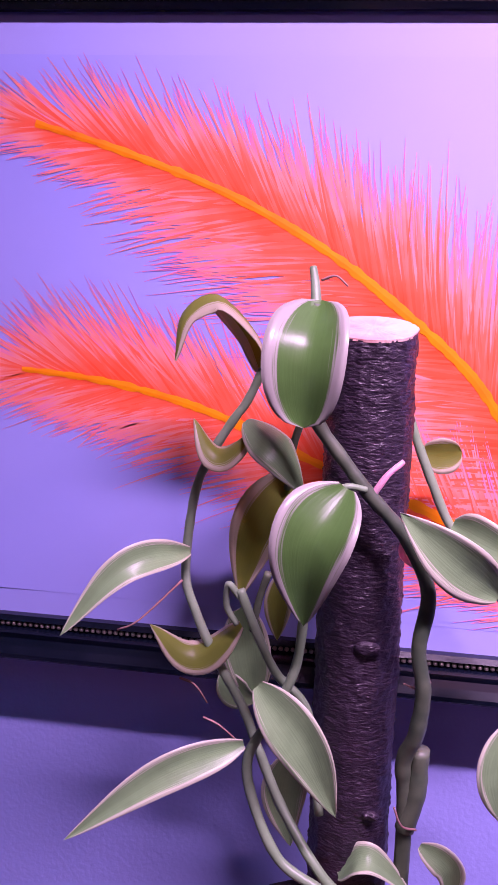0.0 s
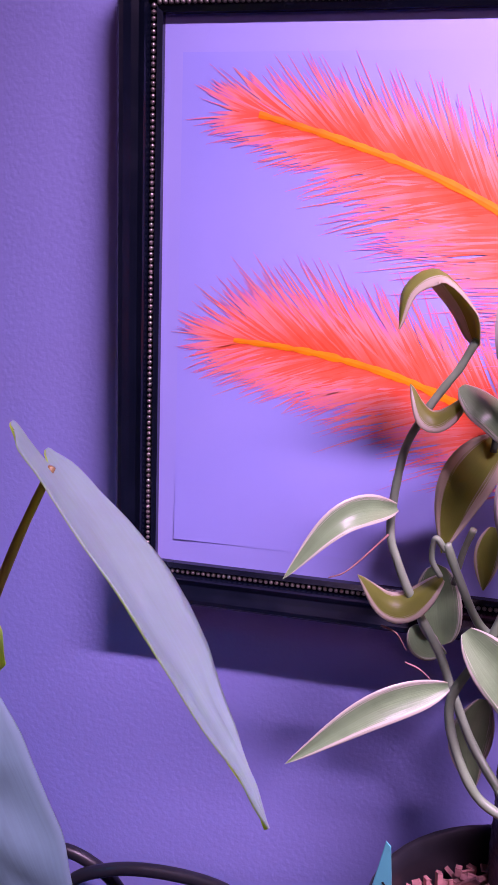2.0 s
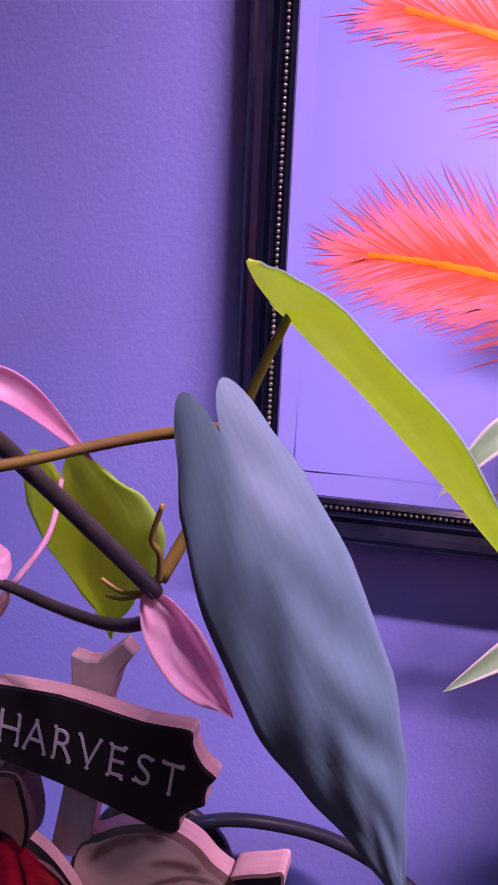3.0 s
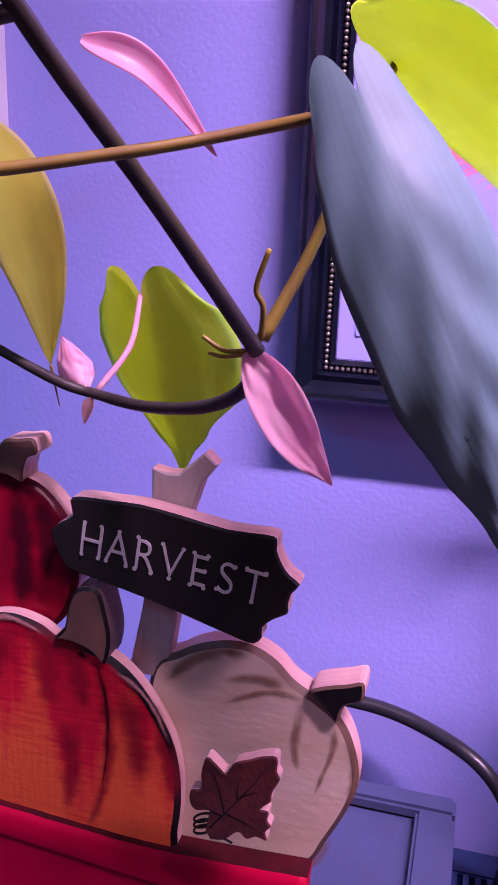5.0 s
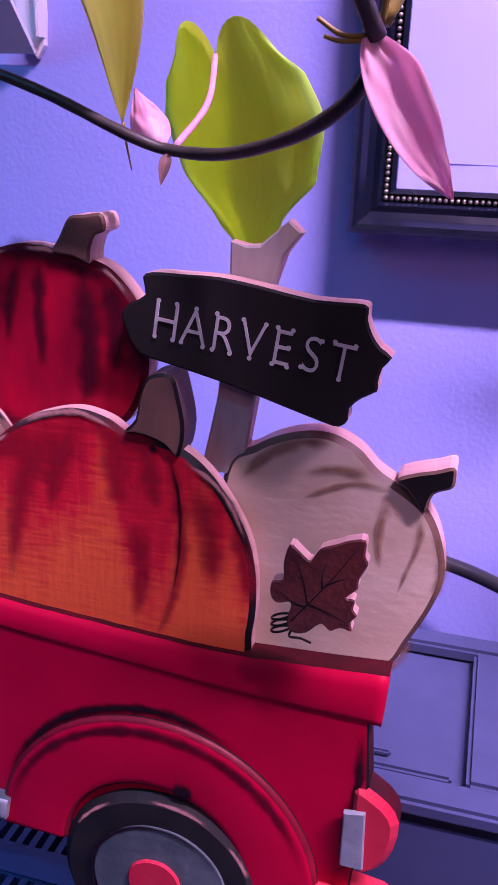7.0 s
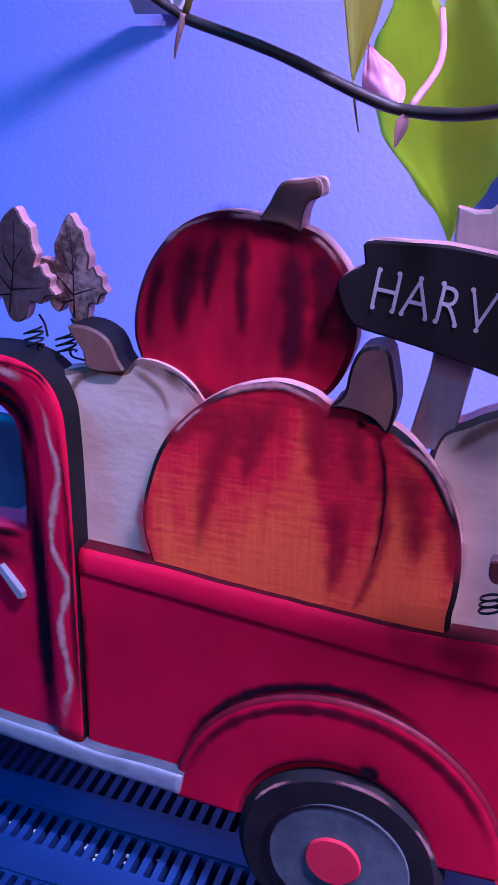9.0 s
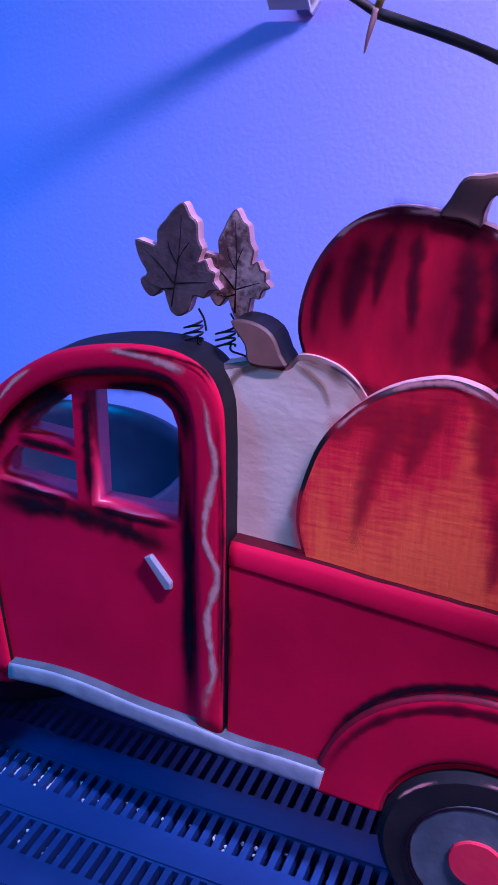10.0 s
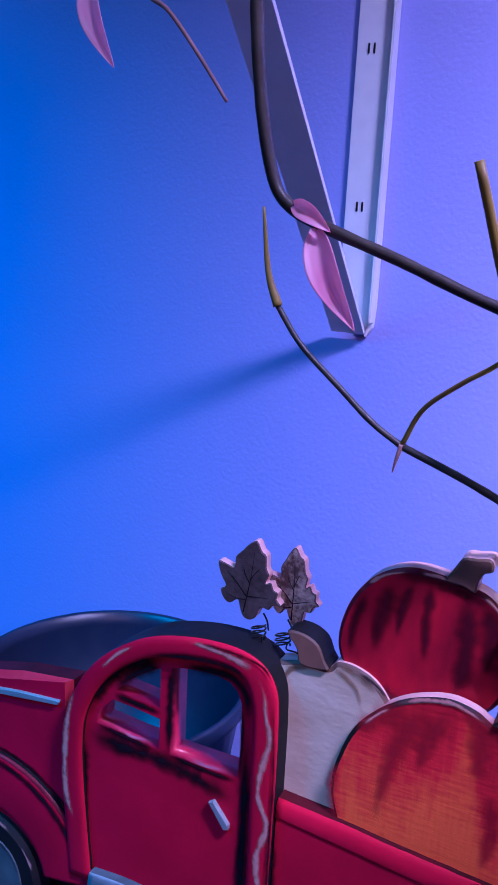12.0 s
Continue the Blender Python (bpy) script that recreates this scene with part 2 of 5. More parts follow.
SLATE = mat("chalkboard_paint", (0.014, 0.012, 0.011), 0.7, second=(0.022, 0.019, 0.017), scale=60, spec=0.2)
POST = mat("whitewashed_post", (0.5, 0.44, 0.4), 0.6, second=(0.36, 0.3, 0.27), scale=60, stretch=(4, 1, 1))
CHALK = mat("chalk_lettering", (0.62, 0.6, 0.58), 0.8, second=(0.45, 0.43, 0.42), scale=200)
RUST = mat("rusty_leaf", (0.045, 0.024, 0.026), 0.5, second=(0.16, 0.115, 0.11), scale=330, amount=0.2, bump=0.4, bump_scale=500)
RUSTDARK = mat("burgundy_leaf", (0.15, 0.03, 0.025), 0.55, second=(0.05, 0.015, 0.015), scale=260, amount=0.6, bump=0.4, bump_scale=500)
WIRE = mat("dark_wire", (0.04, 0.035, 0.035), 0.35, 0.8)
# black plastic with the blue lamp's reflection put into its base colour
SHELF = mat("black_plastic_blue_sheen", (0.012, 0.032, 0.11), 0.33, second=(0.018, 0.045, 0.14), scale=120, bump=0.06, bump_scale=300)
POT = mat("black_pot_plastic", (0.012, 0.012, 0.015), 0.35, second=(0.022, 0.022, 0.026), scale=90)
BOWL = mat("dark_bowl_plastic", (0.010, 0.017, 0.04), 0.35, second=(0.016, 0.024, 0.05), scale=90)
BOX = mat("grey_plastic", (0.045, 0.058, 0.125), 0.4, second=(0.035, 0.046, 0.1), scale=60, bump=0.08)
BRACKET = mat("white_metal", (0.75, 0.75, 0.78), 0.35, second=(0.66, 0.66, 0.7), scale=70)
BARK = mat("dark_bark", (0.010, 0.007, 0.013), 0.42, second=(0.06, 0.038, 0.065), scale=430, amount=-0.7, bump=1.0, bump_scale=520, stretch=(0.6, 0.6, 1.5), detail=12)
CUT = mat("cut_wood", (0.66, 0.5, 0.44), 0.65, second=(0.5, 0.26, 0.24), scale=110, amount=0.7, bump=0.4)
CHIP = mat("bark_chips", (0.42, 0.2, 0.18), 0.8, second=(0.07, 0.03, 0.035), scale=75, amount=0.8, bump=0.5)
TAG = mat("teal_label", (0.12, 0.5, 0.5), 0.4, second=(0.1, 0.42, 0.43), scale=60)
STEM = mat("green_stem", (0.17, 0.26, 0.14), 0.4, second=(0.27, 0.36, 0.24), scale=90, bump=0.15)
STEMDARK = mat("dark_stem", (0.05, 0.075, 0.045), 0.45, second=(0.12, 0.15, 0.09), scale=120, bump=0.15)
VINE = mat("brown_vine", (0.028, 0.022, 0.02), 0.45, second=(0.065, 0.055, 0.04), scale=110, bump=0.2, bump_scale=500)
PETIOLE = mat("olive_petiole", (0.28, 0.21, 0.03), 0.45, second=(0.17, 0.1, 0.03), scale=90)
ROOT = mat("dry_root", (0.35, 0.2, 0.18), 0.7, second=(0.2, 0.1, 0.1), scale=120)
BRACT = mat("pink_bract", (0.9, 0.66, 0.74), 0.35, second=(0.85, 0.3, 0.5), scale=60, stretch=(3, 3, 1), translucent=(1.0, 0.62, 0.75), trans_amount=0.5)
VARIEGATED = leaf_mat("variegated_leaf", (0.22, 0.37, 0.17), (0.6, 0.62, 0.47), 0.385, (0.2, 0.24, 0.03), 0.2, rough=0.3, streak=1.5)
BROADLEAF = leaf_mat("broad_variegated_leaf", (0.085, 0.19, 0.045), (0.42, 0.42, 0.37), 0.375, (0.2, 0.24, 0.03), 0.2, rough=0.3, streak=1.0)
UNDERSIDE = leaf_mat("variegated_leaf_underside", (0.2, 0.25, 0.045), (0.58, 0.55, 0.4), 0.33, (0.4, 0.45, 0.04), 0.4, 0.4, 1.2)
LIME = leaf_mat("lime_leaf", (0.52, 0.86, 0.11), (0.56, 0.88, 0.18), 0.47, (0.78, 1.0, 0.10), 0.58, 0.4, 0.4)
YELLOW = leaf_mat("yellow_leaf", (0.62, 0.66, 0.14), (0.66, 0.66, 0.28), 0.47, (1.0, 0.98, 0.25), 0.7, 0.45, 0.4)
PALELEAF = leaf_mat("pale_silver_leaf", (0.29, 0.38, 0.55), (0.36, 0.45, 0.58), 0.48, (0.7, 0.95, 0.08), 0.55, 0.5, 0.2, bump=0.04)
SILVERLEAF = leaf_mat("silver_blue_leaf", (0.135, 0.25, 0.275), (0.17, 0.28, 0.31), 0.48, (0.4, 0.5, 0.1), 0.15, 0.55, 0.1, bump=0.04)


# ---- builders ----
def part(name, bm, material, parent=None, label="", smooth=False):
    me = bpy.data.meshes.new(name)
    bm.normal_update()
    bm.to_mesh(me)
    bm.free()
    for m in (material if isinstance(material, (list, tuple)) else [material] * 3):
        me.materials.append(m)
    if smooth:
        me.polygons.foreach_set("use_smooth", [True] * len(me.polygons))
    ob = new(name, me)
    if parent is not None:
        ob.parent = parent
        ob.matrix_parent_inverse = parent.matrix_world.inverted()
    if label:
        ob["label"] = label
    return ob


def thing(name, x, y, z, label, category, group="", kind=""):
    ob = new(name)
    ob.empty_display_size = 0.02
    ob.matrix_world = Matrix.Translation((x, y, z))
    bpy.context.view_layer.update()
    return tagged(ob, label, category, group, kind)


def box(bm, x0, x1, y0, y1, z0, z1, bevel=0.0):
    r = bmesh.ops.create_cube(bm, size=1.0, matrix=Matrix.Translation(((x0 + x1) / 2, (y0 + y1) / 2, (z0 + z1) / 2))
                              @ Matrix.Diagonal((x1 - x0, y1 - y0, z1 - z0, 1)))
    if bevel:
        edges = {e for v in r["verts"] for e in v.link_edges}
        bmesh.ops.bevel(bm, geom=list(edges), offset=bevel, segments=2, affect="EDGES")


def spline(pts, steps=8, closed=False):
    """A smooth line through pts (Catmull-Rom)."""
    pts = [Vector(p) for p in pts]
    k = len(pts)
    out = []
    for i in range(k if closed else k - 1):
        if closed:
            a, b, c, d = pts[i - 1], pts[i], pts[(i + 1) % k], pts[(i + 2) % k]
        else:
            b, c = pts[i], pts[i + 1]
            a = pts[i - 1] if i else b * 2 - c
            d = pts[i + 2] if i + 2 < k else c * 2 - b
        for j in range(steps):
            t = j / steps
            out.append(0.5 * ((2 * b) + (c - a) * t + (2 * a - 5 * b + 4 * c - d) * t * t + (3 * b - a - 3 * c + d) * t ** 3))
    if not closed:
        out.append(pts[-1])
    return out


def tube(bm, pts, r0, r1=None, sides=10, steps=8, bumps=0.0, caps=True):
    line = spline(pts, steps) if steps > 1 else [Vector(p) for p in pts]
    r1 = r0 if r1 is None else r1
    side = None
    rings = []
    for i, p in enumerate(line):
        d = (line[min(i + 1, len(line) - 1)] - line[max(i - 1, 0)]).normalized()
        if side is None:
            side = d.orthogonal().normalized()
        side = (side - d * side.dot(d)).normalized()
        up = d.cross(side)
        f = i / (len(line) - 1)
        r = (r0 + (r1 - r0) * f) * (1 + bumps * noise.noise(p * 160))
        rings.append([bm.verts.new(p + (side * math.cos(a) + up * math.sin(a)) * r)
                      for a in [2 * math.pi * k / sides for k in range(sides)]])
    for a, b in zip(rings, rings[1:]):
        for k in range(sides):
            bm.faces.new((a[k], a[(k + 1) % sides], b[(k + 1) % sides], b[k]))
    if caps:
        bm.faces.new(rings[0][::-1]), bm.faces.new(rings[-1])


def slab(bm, outline, y0, y1, chamfer=0.0015, steps=6, smooth=True):
    """A board cut to an outline of (x, z), front face at y0, back at y1. Slots: 0 front, 1 chamfer, 2 side and back."""
    pts = [Vector((p[0], 0, p[1])) for p in outline]
    line = spline(pts, steps, True) if smooth else pts
    area2 = sum(a.x * b.z - b.x * a.z for a, b in zip(line, line[1:] + line[:1]))
    if area2 < 0:
        line = line[::-1]
    k = len(line)
    inner = []
    for i, p in enumerate(line):
        d = (line[(i + 1) % k] - line[i - 1])
        nrm = Vector((-d.z, 0, d.x))
        inner.append(p + nrm.normalized() * chamfer if nrm.length else p)
    back = [bm.verts.new((p.x, y1, p.z)) for p in line]
    mid = [bm.verts.new((p.x, y0 + chamfer, p.z)) for p in line]
    front = [bm.verts.new((p.x, y0, p.z)) for p in inner]
    bm.faces.new(front).material_index = 0
    bm.faces.new(back[::-1]).material_index = 2
    for i in range(k):
        j = (i + 1) % k
        bm.faces.new((mid[i], mid[j], front[j], front[i])).material_index = 1
        bm.faces.new((back[i], back[j], mid[j], mid[i])).material_index = 2


def strip(bm, line, w0, w1, y, thick=0.0004):
    """A painted line: a thin raised ribbon on a face that looks to -y."""
    line = spline([(p[0], y, p[1]) for p in line], 8)
    uvl = bm.loops.layers.uv.verify()
    rows = []
    for i, p in enumerate(line):
        d = line[min(i + 1, len(line) - 1)] - line[max(i - 1, 0)]
        s = Vector((-d.z, 0, d.x)).normalized()
        f = i / (len(line) - 1)
        w = (w0 + (w1 - w0) * f) * (0.8 + 0.4 * noise.noise(p * 210)) * 0.5
        rows.append((bm.verts.new(p + s * w), bm.verts.new(p + Vector((0, -thick, 0))), bm.verts.new(p - s * w), f))
    for a, b in zip(rows, rows[1:]):
        for k in (0, 1):
            fc = bm.faces.new((a[k], a[k + 1], b[k + 1], b[k]))
            for lp, uv in zip(fc.loops, ((a[3], k / 2), (a[3], k / 2 + 0.5), (b[3], k / 2 + 0.5), (b[3], k / 2))):
                lp[uvl].uv = uv


def lathe(bm, profile, cx, cy, segs=48, wobble=0.0):
    rings = []
    for r, z in profile:
        rings.append([bm.verts.new((cx + r * math.cos(a), cy + r * math.sin(a), z)) for a in [2 * math.pi * k / segs for k in range(segs)]])
    for a, b in zip(rings, rings[1:]):
        for k in range(segs):
            bm.faces.new((a[k], a[(k + 1) % segs], b[(k + 1) % segs], b[k]))


def table(u, rows):
    for (a, p), (b, q) in zip(rows, rows[1:]):
        if u <= b:
            f = (u - a) / (b - a)
            return p + (q - p) * (0.5 * f + 0.5 * f * f * (3 - 2 * f))
    return rows[-1][1]


def leaf(bm, line, width, side, cup=0.25, profile="oval", ripple=0.0, thick=0.0006, nu=22, nv=10, lobe=0.0, vein=0.0):
    """A leaf blade along a line from its base to its tip; side: the way of its width; cup: how far its halves fold up."""
    pts = spline(line, max(2, nu // (len(line) - 1)))
    side = Vector(side).normalized()
    uvl = bm.loops.layers.uv.verify()
    n = len(pts) - 1
    layers = []
    seed = pts[0].x * 37 + pts[0].z * 11
    for layer in (0, 1):
        grid = []
        for i, p in enumerate(pts):
            u = i / n
            d = (pts[min(i + 1, n)] - pts[max(i - 1, 0)]).normalized()
            s = (side - d * side.dot(d)).normalized()
            nr = d.cross(s)
            if profile == "oval":
                w = math.sin(math.pi * min(u * 0.97 + 0.03, 1.0) ** 0.82) ** 0.8 * (1 - 0.25 * u ** 3)
            elif profile == "heart":
                w = table(u, ((0, 0.6), (0.12, 0.86), (0.27, 1.0), (0.48, 0.86), (0.66, 0.43), (0.82, 0.15), (0.93, 0.05), (1, 0.01)))
            elif profile == "silver":
                w = table(u, ((0, 0.6), (0.12, 0.84), (0.3, 1.0), (0.5, 0.95), (0.68, 0.70), (0.84, 0.34), (0.94, 0.12), (1, 0.01)))
            elif profile == "round":
                w = math.sqrt(max(1 - (2 * u - 1) ** 2, 0)) * 0.95 + 0.03
            else:
                w = math.sin(math.pi * u) ** 0.6
            row = []
            for j in range(nv + 1):
                v = j / nv * 2 - 1
                h = width * 0.5 * w
                lift = cup * h * (abs(v) ** 1.5) + ripple * width * noise.noise(Vector((u * 5 + seed, v * 3, seed))) * (0.3 + abs(v))
                back = -lobe * math.sin(math.pi * abs(v) ** 0.9) ** 0.8 * (1 - u) ** 4 if 0 < abs(v) < 1 else 0.0
                lift += vein * width * math.sin(abs(v) * 5 - u * 26) * min(1, 3 * abs(v)) * (1 - abs(v)) * math.sin(math.pi * u)
                row.append(bm.verts.new(p + s * (h * v) + nr * (lift - layer * thick) + d * back))
            grid.append(row)
        layers.append(grid)
    for layer, grid in enumerate(layers):
        for i in range(n):
            for j in range(nv):
                q = (grid[i][j], grid[i][j + 1], grid[i + 1][j + 1], grid[i + 1][j])
                uv = ((i / n, j / nv), (i / n, (j + 1) / nv), ((i + 1) / n, (j + 1) / nv), ((i + 1) / n, j / nv))
                if layer:
                    q, uv = q[::-1], uv[::-1]
                try:
                    f = bm.faces.new(q)
                except ValueError:
                    continue
                f.material_index = layer
                for lp, c in zip(f.loops, uv):
                    lp[uvl].uv = c
    a, b = layers
    for j in (0, nv):
        for i in range(n):
            q = (a[i][j], a[i + 1][j], b[i + 1][j], b[i][j])
            f = bm.faces.new(q if j == 0 else q[::-1])
            for lp in f.loops:
                lp[uvl].uv = (i / n, j / nv)


# ---- setting ----
def slab_box(name, x0, x1, y0, y1, z0, z1, material, label, category, bevel=0.0):
    bm = bmesh.new()
    box(bm, x0, x1, y0, y1, z0, z1, bevel)
    return tagged(part(name, bm, material), label, category, kind="structure")


slab_box("wall_back", -1.8, 1.6, 0.478, 0.578, 0, 2.5, WALL, "white painted wall with orange-peel texture", "wall")
# unseen walls and ceiling added to close the room, dark to limit bounce
slab_box("wall_left", -1.9, -1.8, -2.5, 0.578, 0, 2.5, PLASTER, "unseen side wall, darkened to cut bounced light", "wall")
slab_box("wall_right", 1.6, 1.7, -2.5, 0.578, 0, 2.5, PLASTER, "unseen side wall, darkened to cut bounced light", "wall")
slab_box("wall_front", -1.9, 1.7, -2.6, -2.5, 0, 2.5, PLASTER, "unseen wall closing the room, darkened to cut bounced light", "wall")
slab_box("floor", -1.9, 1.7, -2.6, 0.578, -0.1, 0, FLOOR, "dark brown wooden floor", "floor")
slab_box("ceiling", -1.9, 1.7, -2.6, 0.578, 2.5, 2.6, PLASTER, "unseen ceiling, darkened to cut bounced light", "ceiling")

# ---- slotted shelf ----
DECK = 0.846


def slotted_shelf():
    top = thing("plastic_shelf", -0.25, 0.22, DECK - 0.02, "black slotted plastic shelf with rows of narrow vents", "shelf")
    x0, x1 = -0.95, 0.45
    rows = [0.0035 + 0.04 * k for k in range(12)]
    half, pitch, bar = 0.0100, 0.0075, 0.0037
    edges = [-0.02] + [v for y in rows for v in (y - half, y + half)] + [0.4765]
    for a, b in zip(edges[0::2], edges[1::2]):
        bm = bmesh.new()
        box(bm, x0, x1, a, b, DECK - 0.012, DECK, 0.0012)
        part("band", bm, SHELF, top)
    bm = bmesh.new()
    box(bm, 0, bar, -half - 0.001, half + 0.001, -0.011, -0.0012)
    me = bpy.data.meshes.new("slat")
    bm.to_mesh(me)
    bm.free()
    me.materials.append(SHELF)
    rest = bmesh.new()
    for k, y in enumerate(rows):
        x = x0 + 0.002
        while x < x1:
            if 4 <= k <= 7 and -0.60 < x < -0.18:
                ob = new("slat", me)
                ob.parent = top
                ob.matrix_parent_inverse = top.matrix_world.inverted()
                ob.location = (x, y, DECK)
            else:
                box(rest, x, x + bar, y - half - 0.001, y + half + 0.001, DECK - 0.011, DECK - 0.0012)
            x += pitch
    tagged(part("slat_run", rest, SHELF, top), kind="stuff")
    bm = bmesh.new()
    box(bm, x0, x1, -0.02, 0.474, DECK - 0.05, DECK - 0.045)
    part("underside_panel", bm, SHELF, top)
    for x in (x0, x1 - 0.02):
        bm = bmesh.new()
        box(bm, x, x + 0.02, -0.02, 0.474, DECK - 0.045, DECK - 0.0125)
        part("end_rail", bm, SHELF, top)
    for x in (x0 + 0.03, x1 - 0.03):
        for y in (0.01, 0.45):
            bm = bmesh.new()
            tube(bm, [(x, y, 0), (x, y, DECK - 0.05)], 0.018, sides=16, steps=1)
            part("leg", bm, SHELF, top, smooth=True)
    return top


slotted_shelf()


# white grains added to stand in for the glints of light in the slots
def perlite():
    rnd = random.Random(12)
    bm = bmesh.new()
    for k in range(330):
        if k < 180:
            x, y, z = -0.948 + 0.0075 * (50 + k % 11) + 0.0056, 0.2435 + rnd.uniform(-0.009, 0.009), DECK - 0.0065
        elif k < 215:
            x, y, z = -0.948 + 0.0075 * rnd.randrange(61, 84) + 0.0056, rnd.choice((0.2435, 0.2435, 0.2035)) + rnd.uniform(-0.009, 0.006), DECK - 0.0065
        else:
            x, y, z = rnd.uniform(-0.59, -0.30), rnd.choice((0.277, 0.237, 0.197)) + rnd.gauss(0, 0.007), DECK - 0.045
        s = rnd.uniform(0.0010, 0.0018)
        bmesh.ops.create_icosphere(bm, subdivisions=1, radius=s, matrix=Matrix.Translation((x, y, z + s)) @ Euler((rnd.random() * 6, rnd.random() * 6, 0)).to_matrix().to_4x4() @ Matrix.Diagonal((1, 0.7, 0.8, 1)))
    tagged(part("perlite", bm, BRACKET), "added white grains standing in for bright glints in the shelf slots", "perlite", kind="stuff")


perlite()


# ---- framed print ----
FX0, FX1, FZ0, FZ1 = -0.2138, 0.31, 1.1745, 1.4845   # opening of the frame


def framed_print():
    top = thing("framed_print", (FX0 + FX1) / 2, 0.47, FZ0 - 0.03, "feather print in a black beaded frame on the wall", "picture")
    prof = [(0.0, 0.4585), (0.0, 0.4565), (0.0026, 0.4545), (0.003, 0.4575), (0.0072, 0.4575), (0.0078, 0.4545), (0.009, 0.4525), (0.0125, 0.4535), (0.0160, 0.4515),
            (0.0190, 0.4475), (0.0212, 0.447), (0.0226, 0.4485), (0.0231, 0.4515), (0.0244, 0.453), (0.0250, 0.457), (0.0250, 0.4775), (0.0, 0.4775)]
    corners = [((FX0, FZ0), (-1, -1)), ((FX1, FZ0), (1, -1)), ((FX1, FZ1), (1, 1)), ((FX0, FZ1), (-1, 1))]
    for i, name in enumerate(("bottom_rail", "right_rail", "top_rail", "left_rail")):
        bm = bmesh.new()
        rows = []
        for (cx, cz), (sx, sz) in (corners[i], corners[(i + 1) % 4]):
            rows.append([bm.verts.new((cx + sx * o, y, cz + sz * o)) for o, y in prof])
        for k in range(len(prof)):
            m = (k + 1) % len(prof)
            bm.faces.new((rows[0][k], rows[0][m], rows[1][m], rows[1][k]))
        bm.faces.new(rows[0]), bm.faces.new(rows[1][::-1])
        bmesh.ops.recalc_face_normals(bm, faces=bm.faces[:])
        part(name, bm, FRAME, top)
    bm = bmesh.new()
    box(bm, FX0 - 0.002, FX1 + 0.002, 0.4610, 0.4680, FZ0 - 0.002, FZ1 + 0.002)
    part("mount", bm, BACKING, top, "pale lilac-white mount board")
    # the sheet, with a lifted corner at the bottom left
    bm = bmesh.new()
    sx0, sx1, sz0, sz1 = -0.2035, 0.298, 1.1885, 1.4655
    nx, nz = 40, 24
    grid = []
    for j in range(nz + 1):
        row = []
        for i in range(nx + 1):
            x, z = sx0 + (sx1 - sx0) * i / nx, sz0 + (sz1 - sz0) * j / nz
            lift = 0.0007 * max(0, 1 - ((x - sx0) + (z - sz0)) / 0.045) + 0.00004 * noise.noise(Vector((x * 14, z * 14, 3)))
            row.append(bm.verts.new((x, 0.46088 - lift, z)))
        grid.append(row)
    for j in range(nz):
        for i in range(nx):
            bm.faces.new((grid[j][i], grid[j][i + 1], grid[j + 1][i + 1], grid[j + 1][i]))
    edge = [grid[0][i] for i in range(nx + 1)]
    for a, b in zip(edge, edge[1:]):
        bm.faces.new((a, bm.verts.new((a.co.x, 0.4609, a.co.z - 0.0004)), bm.verts.new((b.co.x, 0.4609, b.co.z - 0.0004)), b))
    part("print_sheet", bm, PAPER, top)
    # the feathers
    feather(top, [(-0.160, 1.434), (-0.117, 1.422), (-0.063, 1.403), (-0.018, 1.380), (0.017, 1.356), (0.055, 1.325), (0.075, 1.301), (0.105, 1.26), (0.125, 1.215)],
            [158, 128, 112, 100, 92, 86, 80], [0.040, 0.052, 0.062, 0.070, 0.080, 0.085, 0.085],
            [186, 192, 188, 184, 182, 182, 184], [0.036, 0.050, 0.080, 0.092, 0.096, 0.09, 0.09], 5)
    feather(top, [(-0.170, 1.312), (-0.134, 1.309), (-0.099, 1.303), (-0.061, 1.292), (-0.014, 1.272), (0.045, 1.250), (0.10, 1.222), (0.14, 1.20)],
            [170, 138, 128, 121, 115, 110, 108], [0.034, 0.058, 0.064, 0.066, 0.068, 0.068, 0.06],
            [190, 203, 200, 196, 193, 190, 188], [0.034, 0.054, 0.066, 0.072, 0.076, 0.07, 0.06], 9)
    # beads: the run that is passed closest singly, the rest joined
    pitch, r = 0.00325, 0.00145
    me = bpy.data.meshes.new("bead")
    bm = bmesh.new()
    bmesh.ops.create_icosphere(bm, subdivisions=1, radius=r)
    bm.to_mesh(me)
    bm.free()
    me.materials.append(BEAD)
    me.polygons.foreach_set("use_smooth", [True] * len(me.polygons))
    o = 0.0051
    spots, rest = [], []
    z = FZ0 - o
    while z < FZ1 + o:
        spots.append((FX0 - o, z)), rest.append((FX1 + o, z))
        z += pitch
    x = FX0 - o + pitch
    while x < FX1 + o:
        (spots if x < FX0 + 0.3 else rest).append((x, FZ0 - o))
        (spots if x < FX0 + 0.3 else rest).append((x, FZ1 + o))
        x += pitch
    for x, z in spots[:300]:
        ob = new("bead", me)
        ob.parent = top
        ob.matrix_parent_inverse = top.matrix_world.inverted()
        ob.location = (x, 0.4565, z)
    bm = bmesh.new()
    for x, z in rest + spots[300:]:
        bmesh.ops.create_icosphere(bm, subdivisions=1, radius=r, matrix=Matrix.Translation((x, 0.4565, z)))
    tagged(part("bead_run", bm, BEAD, top, smooth=True), kind="stuff")
    return top


def ramp_at(values, f):
    k = f * (len(values) - 1)
    i = min(int(k), len(values) - 2)
    return values[i] + (values[i + 1] - values[i]) * (k - i)


